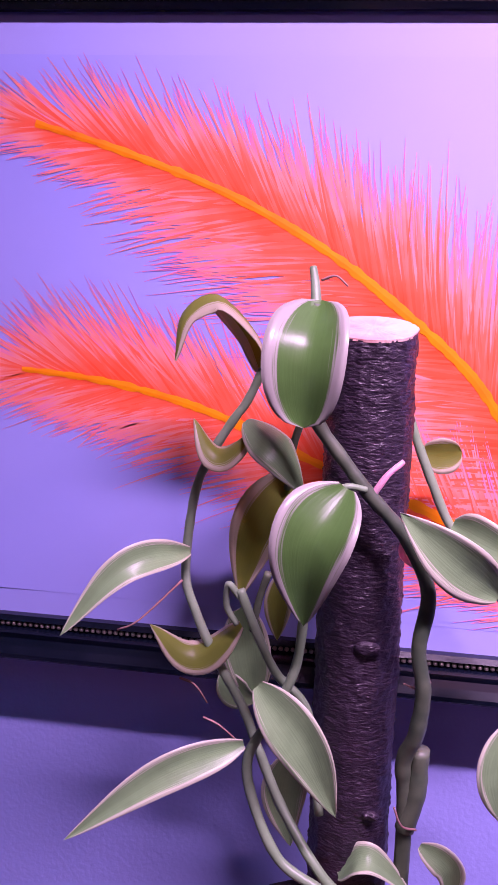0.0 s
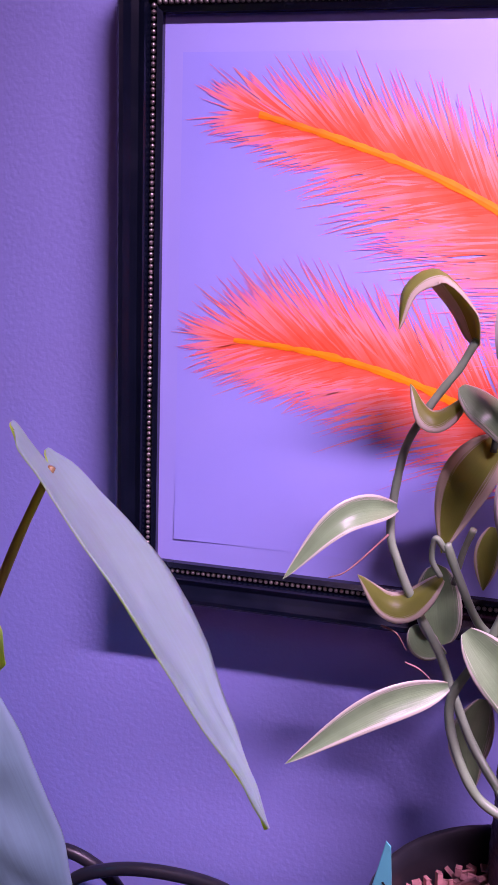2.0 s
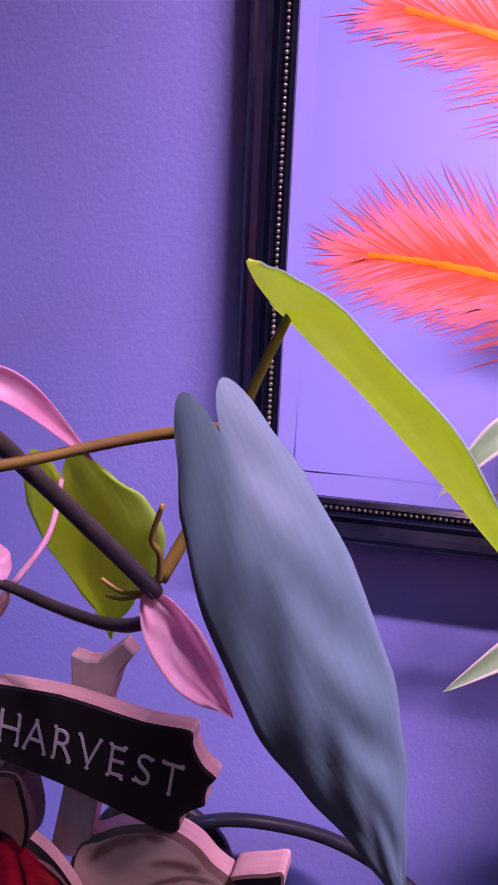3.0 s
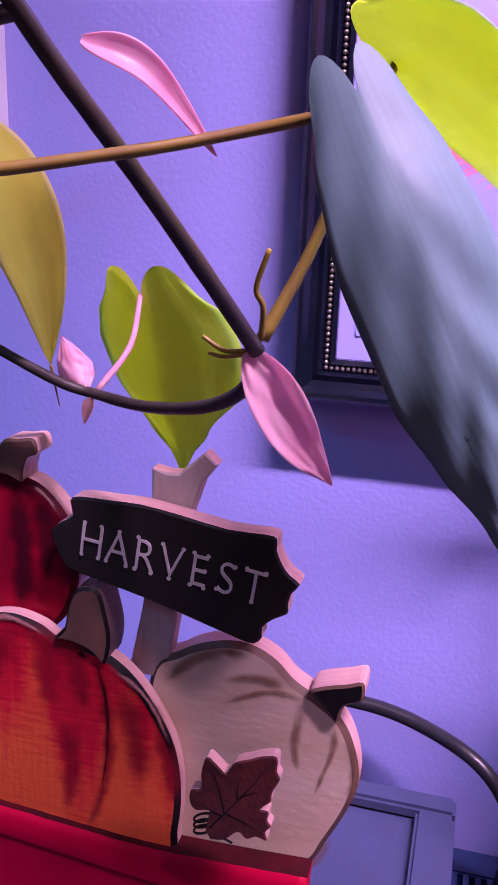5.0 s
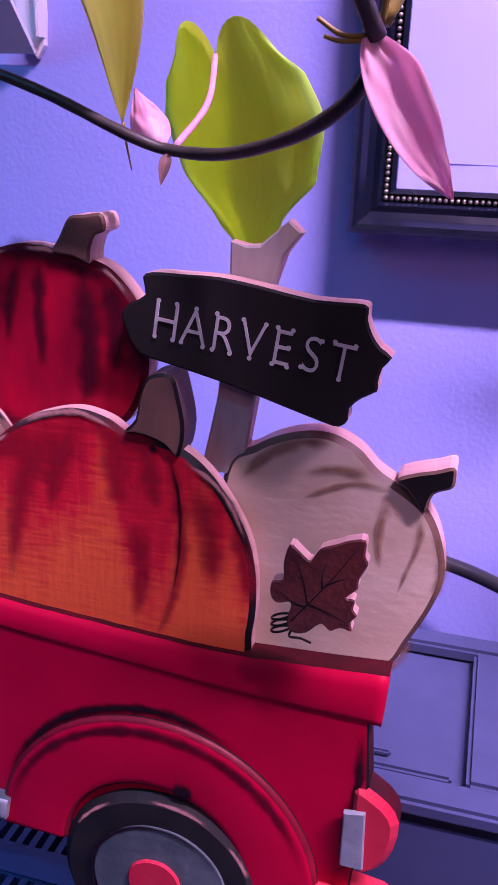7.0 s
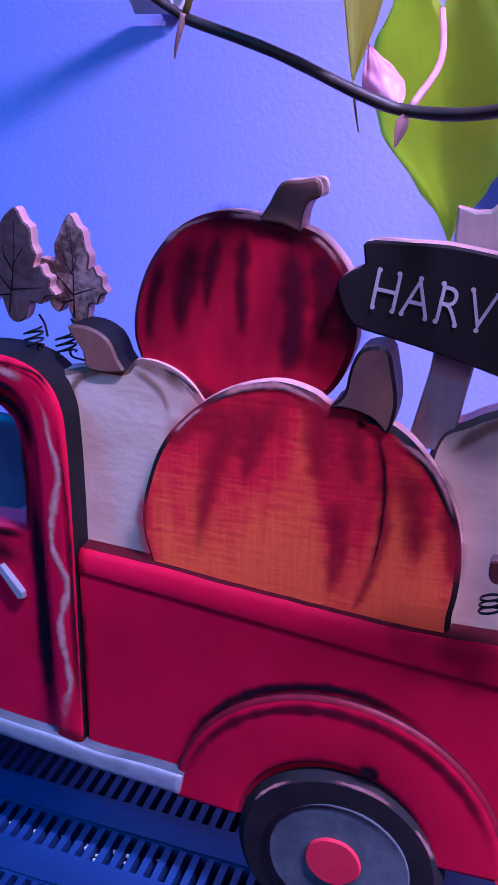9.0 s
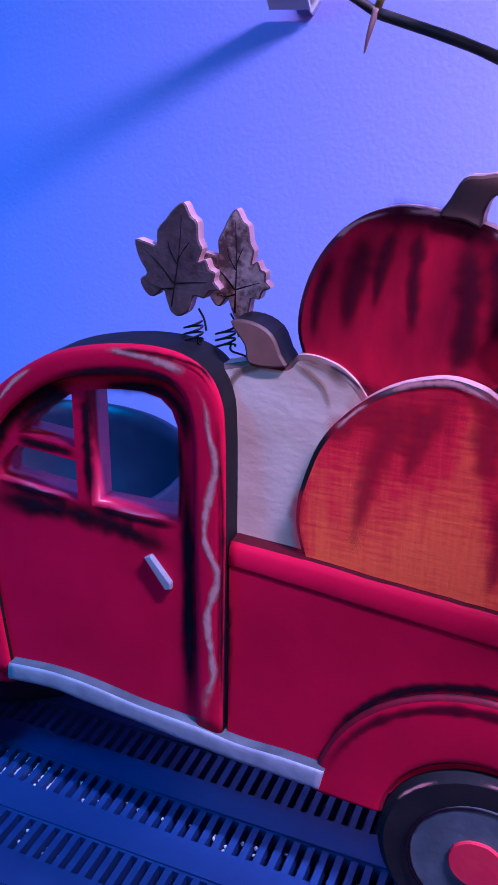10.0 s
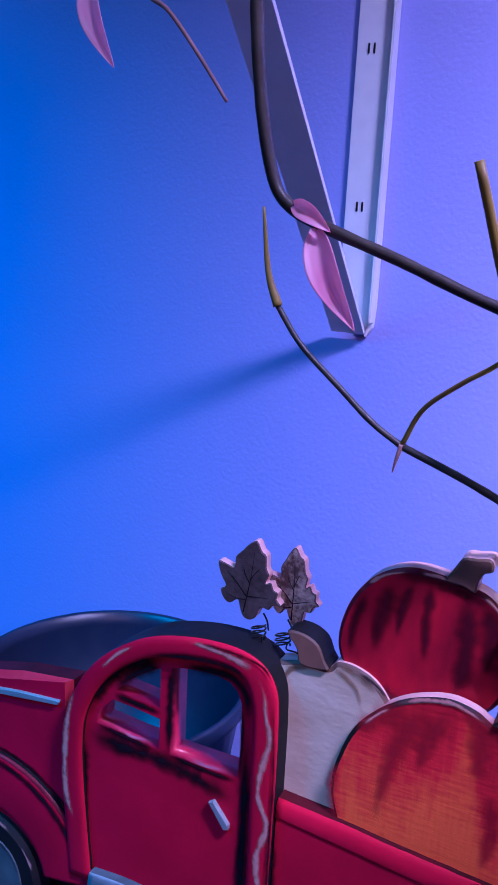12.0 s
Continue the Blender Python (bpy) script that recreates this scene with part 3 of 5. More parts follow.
def feather_mat(name, stops):
    m = bpy.data.materials.new(name)
    m.use_nodes = True
    n, l = m.node_tree.nodes, m.node_tree.links
    p = n["Principled BSDF"]
    p.inputs["Roughness"].default_value = 0.5
    tc = n.new("ShaderNodeTexCoord")
    sep = n.new("ShaderNodeSeparateXYZ")
    l.new(tc.outputs["UV"], sep.inputs[0])
    geo = n.new("ShaderNodeNewGeometry")
    add = n.new("ShaderNodeMath")
    add.operation = "MULTIPLY_ADD"
    l.new(geo.outputs["Random Per Island"], add.inputs[0])
    add.inputs[1].default_value = 0.45
    l.new(sep.outputs[0], add.inputs[2])
    nz = n.new("ShaderNodeTexNoise")
    nz.inputs["Scale"].default_value = 55
    l.new(tc.outputs["Object"], nz.inputs["Vector"])
    ad2 = n.new("ShaderNodeMath")
    ad2.operation = "MULTIPLY_ADD"
    l.new(nz.outputs["Fac"], ad2.inputs[0])
    ad2.inputs[1].default_value = 0.5
    l.new(add.outputs[0], ad2.inputs[2])
    sc = n.new("ShaderNodeMath")
    sc.operation = "MULTIPLY"
    l.new(ad2.outputs[0], sc.inputs[0])
    sc.inputs[1].default_value = 0.52
    cr = n.new("ShaderNodeValToRGB")
    l.new(sc.outputs[0], cr.inputs[0])
    e = cr.color_ramp.elements
    e[0].position, e[0].color = stops[0][0], (*stops[0][1], 1)
    e[1].position, e[1].color = stops[-1][0], (*stops[-1][1], 1)
    for pos, c in stops[1:-1]:
        k = e.new(pos)
        k.color = (*c, 1)
    l.new(cr.outputs[0], p.inputs["Base Color"])
    return m


BARB = feather_mat("feather_barbs", [(0.12, (0.95, 0.07, 0.01)), (0.42, (0.95, 0.15, 0.08)), (0.60, (0.95, 0.3, 0.28)), (0.74, (0.85, 0.24, 0.42)), (0.9, (0.5, 0.2, 0.6))])
RACHIS = mat("feather_shaft", (0.95, 0.32, 0.0), 0.5, second=(0.95, 0.2, 0.0), scale=70, amount=0.6)


def feather(top, spine, up_a, up_l, dn_a, dn_l, seed):
    rnd = random.Random(seed)
    line = spline([(x, 0, z) for x, z in spine], 14)
    n = len(line) - 1
    bm = bmesh.new()
    uvl = bm.loops.layers.uv.verify()
    lift = 0.46070
    for layer, (count, spread, wide) in enumerate(((260, 0.84, 0.0026), (260, 1.0, 0.0015), (150, 1.12, 0.0010))):
        y = lift - 0.00006 * layer
        for k in range(count):
            for ang, ln in ((up_a, up_l), (dn_a, dn_l)):
                f = (k + rnd.random()) / count
                i = min(int(f * n), n - 1)
                p = line[i].lerp(line[i + 1], f * n - i)
                a = radians(ramp_at(ang, f) + rnd.gauss(0, 4.5))
                length = ramp_at(ln, f) * spread * (rnd.uniform(0.72, 1.0) if rnd.random() < 0.8 else rnd.uniform(0.95, 1.14))
                bend = (1 if ang is up_a else -1) * rnd.uniform(0.05, 0.2)
                w = wide * rnd.uniform(0.7, 1.3)
                prev = None
                q = Vector((p.x, y - rnd.random() * 0.00005, p.z))
                segs = 5
                for s in range(segs + 1):
                    t = s / segs
                    d = Vector((math.cos(a - bend * (t - 0.5)), 0, math.sin(a - bend * (t - 0.5))))
                    side = Vector((-d.z, 0, d.x))
                    ww = w * 0.5 * (1 - t ** 2.6) + 0.00007
                    cur = (bm.verts.new(q + side * ww), bm.verts.new(q - side * ww), t)
                    if prev:
                        fc = bm.faces.new((prev[0], prev[1], cur[1], cur[0]))
                        for lp, u in zip(fc.loops, (prev[2], prev[2], t, t)):
                            lp[uvl].uv = (u, 0.5)
                    prev = cur
                    q = q + d * (length / segs)
    tagged(part("barb_fan", bm, BARB, top, "printed coral pink feather barbs"), kind="stuff")
    bm = bmesh.new()
    strip(bm, [(p.x, p.z) for p in line[:-4:4]], 0.0036, 0.0080, lift - 0.0003, 0.00015)
    part("feather_shaft", bm, RACHIS, top, "printed yellow-orange feather shaft")


framed_print()


# ---- wooden harvest truck ----
def board(name, outline, y0, y1, mats, parent, label="", chamfer=0.0015, steps=6, smooth=True):
    bm = bmesh.new()
    slab(bm, outline, y0, y1, chamfer, steps, smooth)
    return part(name, bm, mats, parent, label)


def cut_board(name, outline, holes, y0, y1, mats, parent, label=""):
    """A board with openings sawn through it. Slots: 0 front, 1 sawn edges, 2 back."""
    cu = bpy.data.curves.new(name, "CURVE")
    cu.dimensions, cu.fill_mode = "2D", "BOTH"
    cu.extrude = (y1 - y0) / 2
    for loop in [outline] + holes:
        sp = cu.splines.new("POLY")
        sp.points.add(len(loop) - 1)
        for k, (x, z) in enumerate(loop):
            sp.points[k].co = (x, z, 0, 1)
        sp.use_cyclic_u = True
    tmp = bpy.data.objects.new(name, cu)
    me = bpy.data.meshes.new_from_object(tmp)
    bpy.data.objects.remove(tmp)
    me.transform(Matrix.Translation((0, (y0 + y1) / 2, 0)) @ Matrix.Rotation(radians(90), 4, "X"))
    bm = bmesh.new()
    bm.from_mesh(me)
    bmesh.ops.remove_doubles(bm, verts=bm.verts[:], dist=0.00001)
    bmesh.ops.recalc_face_normals(bm, faces=bm.faces[:])
    for f in bm.faces:
        f.material_index = 0 if f.normal.y < -0.7 else 2 if f.normal.y > 0.7 else 1
    return part(name, bm, mats, parent, label)


def rounded(pts, steps=5):
    return [(p.x, p.z) for p in spline([(x, 0, z) for x, z in pts], steps, True)]


def brush(parent, line, w0, w1, y, material, name="paint_smudge", label=""):
    """One soft-edged stroke of stain on a face that looks to -y."""
    bm = bmesh.new()
    strip(bm, line, w0 * 1.5, w1 * 1.5, y, 0.00008)
    return part(name, bm, material, parent, label)


def disc(bm, cx, cz, r, y0, y1, segs=40, bevel=0.0012, rough=0.0):
    slab(bm, [(cx + r * (1 + rough * noise.noise(Vector((math.cos(a) * 2, math.sin(a) * 2, cx * 9)))) * math.cos(a),
               cz + r * (1 + rough * noise.noise(Vector((math.cos(a) * 2, math.sin(a) * 2, cx * 9)))) * math.sin(a))
              for a in [2 * math.pi * k / segs for k in range(segs)]], y0, y1, bevel, 1, False)


def wheel(parent, cx, cz, r):
    bm = bmesh.new()
    disc(bm, cx, cz, r, 0.2300, 0.2420, 56, 0.0035, 0.02)
    tyre = part("wheel", bm, TYRE, parent, "black wheel with worn edge")
    bm = bmesh.new()
    disc(bm, cx + 0.001, cz, r * 0.68, 0.2292, 0.2303, 44, 0.0004, 0.02)
    part("rim", bm, GREY, tyre, "grey painted rim")
    bm = bmesh.new()
    disc(bm, cx - 0.001, cz + 0.001, r * 0.27, 0.2278, 0.2294, 30, 0.0006, 0.05)
    part("hubcap", bm, RED_WORN, tyre, "red painted hubcap")
    for a0, a1, k, w in ((58, 96, 0.95, 0.0035), (20, 44, 0.94, 0.004), (118, 150, 0.95, 0.003), (-30, 0, 0.94, 0.003)):
        brush(tyre, arc(cx, cz, r * k, a0, a1, 6), w, w * 0.7, 0.2296 + 0.0006, RUBBED, "worn_patch", "paint rubbed to bare wood")
    brush(tyre, arc(cx, cz, r * 0.67, 0, 350, 28), 0.003, 0.003, 0.2289, BLACK_SMUDGE)
    return tyre


def arc(cx, cz, r, a0, a1, n):
    return [(cx + r * math.cos(radians(a0 + (a1 - a0) * k / n)), cz + r * math.sin(radians(a0 + (a1 - a0) * k / n))) for k in range(n + 1)]


def ribbon_board(name, outer, inner, y0, y1, mats, parent, label="", c=0.0042, drop=0.0024):
    """A board between two lines of equal length, its long edges rounded over."""
    a, b = spline([(x, 0, z) for x, z in outer], 6), spline([(x, 0, z) for x, z in inner], 6)
    bm = bmesh.new()
    rows = []
    for p, q in zip(a, b):
        d = (q - p)
        u = d.normalized() * min(c, d.length * 0.36)
        prof = ((p, y1), (p, y0 + drop), (p + u * 0.12, y0 + drop * 0.5), (p + u * 0.45, y0 + drop * 0.14), (p + u, y0),
                (q - u, y0), (q - u * 0.45, y0 + drop * 0.14), (q - u * 0.12, y0 + drop * 0.5), (q, y0 + drop), (q, y1))
        rows.append([bm.verts.new((v.x, y, v.z)) for v, y in prof])
    n = 10
    for r, s in zip(rows, rows[1:]):
        for k in range(n):
            m = (k + 1) % n
            f = bm.faces.new((r[k], r[m], s[m], s[k]))
            f.material_index = 0 if 3 <= k <= 5 else 1 if k in (1, 2, 6, 7) else 2
            f.smooth = 1 <= k <= 7
    bm.faces.new(rows[0][::-1]), bm.faces.new(rows[-1])
    bmesh.ops.recalc_face_normals(bm, faces=bm.faces[:])
    return part(name, bm, mats, parent, label)


def coil(bm, x, y, z, r, turns, height, wire=0.0005):
    tube(bm, [(x + r * math.cos(2 * math.pi * t / 14), y + 0.004 + r * 0.8 * math.sin(2 * math.pi * t / 14), z - height / 2 + height * t / (14 * turns) + 0.3 * r * math.cos(2 * math.pi * t / 14)) for t in range(14 * turns + 1)], wire, sides=6, steps=1)


MAPLE = [(0.0, 1.0), (0.11, 0.86), (0.20, 0.80), (0.24, 0.60), (0.30, 0.50), (0.27, 0.34), (0.36, 0.38), (0.42, 0.28), (0.50, 0.25), (0.50, 0.14), (0.58, 0.06), (0.46, 0.01), (0.40, -0.10), (0.27, -0.10),
         (0.22, -0.30), (0.12, -0.40), (0.0, -0.38), (-0.08, -0.24), (-0.14, -0.12), (-0.26, -0.24), (-0.38, -0.20), (-0.46, -0.06), (-0.38, 0.04), (-0.50, 0.20), (-0.58, 0.42), (-0.42, 0.42),
         (-0.29, 0.42), (-0.30, 0.60), (-0.20, 0.76), (-0.13, 0.88)]


def maple(parent, cx, cz, size, turn, y0, y1, mats, label, squeeze=1.0):
    c, s = math.cos(radians(turn)), math.sin(radians(turn))
    put = lambda p: (cx + size * (p[0] * squeeze * c - p[1] * s), cz + size * (p[0] * squeeze * s + p[1] * c))
    ob = board("maple_leaf", [put(p) for p in MAPLE], y0, y1, mats, parent, label, 0.0006, 3, True)
    for v in ([(0, -0.3), (0.02, 0.35), (0.0, 0.85)], [(0, 0.0), (0.2, 0.06), (0.42, 0.12)], [(0, 0.0), (-0.2, 0.18), (-0.42, 0.34)], [(0, -0.06), (-0.16, -0.1), (-0.32, -0.08)], [(0.01, 0.3), (0.08, 0.45), (0.14, 0.55)], [(0.01, 0.25), (-0.1, 0.4), (-0.14, 0.52)]):
        bm = bmesh.new()
        strip(bm, [put(p) for p in v], size * 0.026, size * 0.008, y0 - 0.0001, 0.0001)
        part("vein", bm, BLACK, ob)
    return ob


STROKES = {"H": ((-0.42, 0), (-0.42, 1), (0.42, 0), (0.42, 1)), "A": ((-0.5, 0), (0, 1), (0.5, 0)), "R": ((-0.38, 0), (-0.38, 1), (0.42, 0)), "V": ((-0.5, 1), (0.5, 1), (0, 0)),
           "E": ((-0.3, 0), (-0.3, 1), (0.36, 0), (0.36, 1), (0.3, 0.52)), "S": ((0.34, 0.9), (-0.36, 0.1)), "T": ((-0.44, 0.96), (0.44, 0.96), (0, 0))}


def truck_cab(top, F):
    # arched frame with rolled edges
    outer = [(-0.5205, 0.918), (-0.523, 0.950), (-0.5255, 0.985), (-0.526, 1.010), (-0.522, 1.032), (-0.513, 1.053), (-0.498, 1.072), (-0.479, 1.0865), (-0.461, 1.0955), (-0.438, 1.101), (-0.418, 1.1025), (-0.404, 1.1005), (-0.394, 1.095), (-0.388, 1.085), (-0.386, 1.070), (-0.3855, 1.03), (-0.386, 0.975), (-0.3865, 0.918)]
    inner = [(-0.5040, 0.919), (-0.507, 0.950), (-0.510, 0.985), (-0.511, 1.010), (-0.509, 1.030), (-0.501, 1.049), (-0.489, 1.0645), (-0.472, 1.0775), (-0.454, 1.0855), (-0.434, 1.0895), (-0.420, 1.0900), (-0.411, 1.0880), (-0.405, 1.0835), (-0.4015, 1.0740), (-0.4000, 1.060), (-0.400, 1.025), (-0.3995, 0.975), (-0.400, 0.919)]
    ribbon_board("cab_frame", outer, inner, 0.2305, 0.254, [RED, RED, BLACK], top, "rounded red cab frame with rubbed edges")
    # door with its windows sawn through
    shape = [(-0.5045, 0.9195), (-0.5075, 0.950), (-0.5105, 0.985), (-0.5115, 1.010), (-0.5095, 1.0305), (-0.5015, 1.0495), (-0.4895, 1.065), (-0.4725, 1.078), (-0.4545, 1.086), (-0.434, 1.090), (-0.420, 1.0905), (-0.4105, 1.0885), (-0.4045, 1.084), (-0.401, 1.0742), (-0.3995, 1.060), (-0.3995, 1.025), (-0.399, 0.975), (-0.3995, 0.9195), (-0.45, 0.9215)]
    big = [(-0.4520, 1.0235), (-0.4520, 1.0780), (-0.4430, 1.0800), (-0.4330, 1.0812), (-0.4240, 1.0815), (-0.4160, 1.0798), (-0.4110, 1.0755), (-0.4085, 1.0690), (-0.4080, 1.0600), (-0.4080, 1.0400), (-0.4090, 1.0240), (-0.43, 1.0235)]
    low = [(-0.5020, 1.0275), (-0.5015, 1.0330), (-0.4985, 1.0385), (-0.4905, 1.0465), (-0.475, 1.0455), (-0.4590, 1.0440), (-0.4590, 1.0245), (-0.48, 1.0255)]
    high = [(-0.4890, 1.0525), (-0.4820, 1.0600), (-0.4710, 1.0685), (-0.4590, 1.0755), (-0.4590, 1.0505)]
    door = cut_board("door", shape, [big, low, high], F, 0.2525, [RED, RED_EDGE, RED_DARK], top, "red painted cab door")
    bm = bmesh.new()
    slab(bm, [(-0.425, 1.004), (-0.422, 1.006), (-0.421, 1.005), (-0.416, 0.999), (-0.412, 0.994), (-0.412, 0.991), (-0.415, 0.99), (-0.42, 0.997)], F - 0.0026, F, 0.0006, 1, False)
    part("door_handle", bm, SILVER, door, "silver door handle")
    y = F - 0.0003
    # black antiquing round the windows, along the groove and below the sill
    for line, w0, w1 in (([(-0.452, 1.08), (-0.452, 1.055), (-0.452, 1.022)], 0.006, 0.005), ([(-0.454, 1.024), (-0.433, 1.022), (-0.408, 1.022)], 0.0045, 0.004), ([(-0.408, 1.068), (-0.407, 1.045), (-0.408, 1.022)], 0.003, 0.003),
                         ([(-0.503, 1.027), (-0.483, 1.025), (-0.458, 1.023)], 0.006, 0.004), ([(-0.491, 1.05), (-0.475, 1.049), (-0.457, 1.048)], 0.004, 0.004), ([(-0.49, 1.053), (-0.476, 1.067), (-0.457, 1.078)], 0.008, 0.006),
                         ([(-0.511, 1.02), (-0.486, 1.018), (-0.453, 1.018), (-0.431, 1.014), (-0.407, 1.009)], 0.013, 0.011), ([(-0.511, 1.015), (-0.511, 0.985), (-0.509, 0.944)], 0.008, 0.005), ([(-0.405, 1.058), (-0.404, 1.017), (-0.404, 0.971), (-0.404, 0.918)], 0.006, 0.007),
                         ([(-0.505, 0.926), (-0.459, 0.925), (-0.405, 0.919)], 0.003, 0.003), ([(-0.45, 1.08), (-0.43, 1.083), (-0.415, 1.083), (-0.406, 1.075), (-0.404, 1.058)], 0.006, 0.006), ([(-0.511, 1.03), (-0.499, 1.052), (-0.48, 1.071), (-0.454, 1.083)], 0.010, 0.008)):
        brush(door, line, w0 * 1.25, w1 * 1.25, y, BLACK_SMUDGE)
    # rubbed bare wood along the frame's outer roll
    y = 0.2303
    for line, w0, w1 in (([(-0.4, 1.092), (-0.394, 1.082), (-0.392, 1.069), (-0.389, 1.056), (-0.393, 1.037), (-0.394, 1.021), (-0.388, 1.004), (-0.393, 0.983), (-0.39, 0.954), (-0.394, 0.938), (-0.395, 0.92)], 0.0032, 0.0052),
                         ([(-0.44, 1.099), (-0.429, 1.099), (-0.413, 1.097), (-0.401, 1.094)], 0.003, 0.006), ([(-0.496, 1.067), (-0.485, 1.079), (-0.474, 1.087)], 0.003, 0.002), ([(-0.515, 1.048), (-0.52, 1.027), (-0.522, 1), (-0.521, 0.975), (-0.516, 0.961)], 0.004, 0.0052)):
        brush(top, line, w0, w1, y, RUBBED, "worn_edge", "paint rubbed to bare wood")
    for line, w0, w1 in (([(-0.465, 1.084), (-0.438, 1.09), (-0.413, 1.091), (-0.403, 1.084)], 0.004, 0.004), ([(-0.389, 1.086), (-0.386, 1.039), (-0.386, 0.985), (-0.386, 0.925)], 0.003, 0.003), ([(-0.438, 1.1), (-0.413, 1.1), (-0.396, 1.097), (-0.389, 1.089)], 0.003, 0.003)):
        brush(top, line, w0, w1, 0.2302, BLACK_SMUDGE)


def truck_front(top, F):
    board("hood", [(-0.5225, 1.047), (-0.56, 1.042), (-0.60, 1.032), (-0.632, 1.018), (-0.640, 0.985), (-0.640, 0.918), (-0.5225, 0.918)], F + 0.001, 0.252, [RED, RED_WORN, RED_DARK], top, "red hood with worn edge", 0.004, 1, False)
    bm = bmesh.new()
    slab(bm, [(-0.531, 1.030), (-0.529, 1.0335), (-0.56, 1.0305), (-0.59, 1.026), (-0.59, 1.022), (-0.56, 1.026)], F - 0.001, F + 0.001, 0.0006, 1, False)
    part("hood_trim", bm, SILVER, top, "silver hood trim")
    ribbon_board("front_fender", arc(-0.587, 0.897, 0.086, 11, 172, 18), arc(-0.587, 0.897, 0.046, 11, 172, 18), 0.2315, 0.2358, [RED, RED_SMUDGE, BLACK], top, "rounded red front fender", 0.004, 0.0022)
    brush(top, arc(-0.587, 0.897, 0.0875, 2, 110, 14), 0.004, 0.004, F + 0.0007, BLACK_SMUDGE)
    brush(top, arc(-0.587, 0.897, 0.081, 5, 100, 14), 0.007, 0.006, 0.2312, BLACK_SMUDGE)
    wheel(top, -0.589, 0.8925, 0.0455)
    brush(top, [(-0.5245, 1.03), (-0.526, 1.0), (-0.5245, 0.96)], 0.005, 0.004, F + 0.0007, BLACK_SMUDGE)


def truck_bed(top, F):
    board("bed", [(-0.3855, 0.918), (-0.3855, 1.010), (-0.28, 1.006), (-0.182, 0.995), (-0.179, 0.96), (-0.184, 0.905), (-0.25, 0.905)], F, 0.248, [RED, BLACK, RED_DARK], top, "red cargo bed side", 0.0012, 1, False)
    # the rail: an upper band worked over towards the back
    hi = [(-0.3850, 1.0195), (-0.35, 1.0175), (-0.30, 1.0135), (-0.25, 1.0105), (-0.21, 1.0115), (-0.1760, 1.0135)]
    lo = [(-0.3850, 1.0085), (-0.35, 1.0055), (-0.30, 1.0010), (-0.25, 0.9965), (-0.21, 0.9940), (-0.1770, 0.9930)]
    bm = bmesh.new()
    rows = []
    a, b = spline([(x, 0, z) for x, z in hi], 8), spline([(x, 0, z) for x, z in lo], 8)
    for k, (p, q) in enumerate(zip(a, b)):
        w = 0.0005 * noise.noise(q * 120)
        prof = ((q, 0.2349, w), (q, 0.2346, w), (q.lerp(p, 0.12), 0.2343, 0), (q.lerp(p, 0.75), 0.2351, 0), (p, 0.2375, w), (p, 0.2478, 0), (q, 0.2478, 0))
        rows.append([bm.verts.new((v.x, y, v.z + e)) for v, y, e in prof])
    for r, s in zip(rows, rows[1:]):
        for k in range(7):
            f = bm.faces.new((r[k], r[(k + 1) % 7], s[(k + 1) % 7], s[k]))
            f.material_index, f.smooth = (0 if k in (1, 2, 3) else 1), k in (1, 2, 3)
    bm.faces.new(rows[0][::-1]), bm.faces.new(rows[-1])
    bmesh.ops.recalc_face_normals(bm, faces=bm.faces[:])
    part("bed_rail", bm, [RED, RED_DARK, RED_DARK], top, "raised red bed rail")
    for line, w0, w1 in (([(-0.386, 1.007), (-0.386, 0.966), (-0.386, 0.918)], 0.0065, 0.006), ([(-0.385, 0.918), (-0.363, 0.915), (-0.339, 0.916)], 0.005, 0.004), ([(-0.1835, 0.99), (-0.1835, 0.95), (-0.187, 0.915)], 0.005, 0.005),
                         ([(-0.339, 0.92), (-0.332, 0.94), (-0.318, 0.958), (-0.303, 0.969), (-0.284, 0.976), (-0.264, 0.978), (-0.245, 0.973), (-0.229, 0.964)], 0.006, 0.006)):
        brush(top, line, w0, w1, F - 0.0003, BLACK_SMUDGE)
    fx, fz = -0.2690, 0.9010
    ribbon_board("rear_fender", arc(fx, fz, 0.0735, 2, 178, 24), arc(fx, fz, 0.040, 2, 178, 24), 0.2318, F, [RED, RED_SMUDGE, BLACK], top, "rounded red rear fender", 0.0045, 0.0024)
    brush(top, arc(fx, fz, 0.0680, 6, 176, 22), 0.006, 0.006, 0.2315, DARK_SMUDGE)
    brush(top, [(-0.26, 0.945), (-0.254, 0.944), (-0.25, 0.945)], 0.009, 0.006, 0.2314, BLACK_SMUDGE, "paint_mark")
    brush(top, [(-0.259, 0.944), (-0.255, 0.943), (-0.252, 0.944)], 0.007, 0.005, 0.2313, BLACK_SMUDGE, "paint_mark")
    wheel(top, -0.2655, 0.8925, 0.0455)
    ribbon_board("running_board", [(-0.503, 0.927), (-0.479, 0.929), (-0.457, 0.928), (-0.428, 0.924), (-0.4, 0.922), (-0.378, 0.919), (-0.356, 0.919), (-0.336, 0.918)], [(-0.504, 0.917), (-0.478, 0.919), (-0.459, 0.917), (-0.427, 0.914), (-0.399, 0.911), (-0.379, 0.909), (-0.357, 0.908), (-0.338, 0.907)], 0.2285, 0.250, [SILVER, SILVER, GREY], top, "silver running board", 0.003, 0.0012)
    light = board("tail_light", [(-0.186, 0.961), (-0.175, 0.960), (-0.1665, 0.949), (-0.170, 0.929), (-0.182, 0.922)], 0.233, 0.246, [RED_WORN, RED_WORN, RED_DARK], top, "red tail light", 0.003, 3)
    bm = bmesh.new()
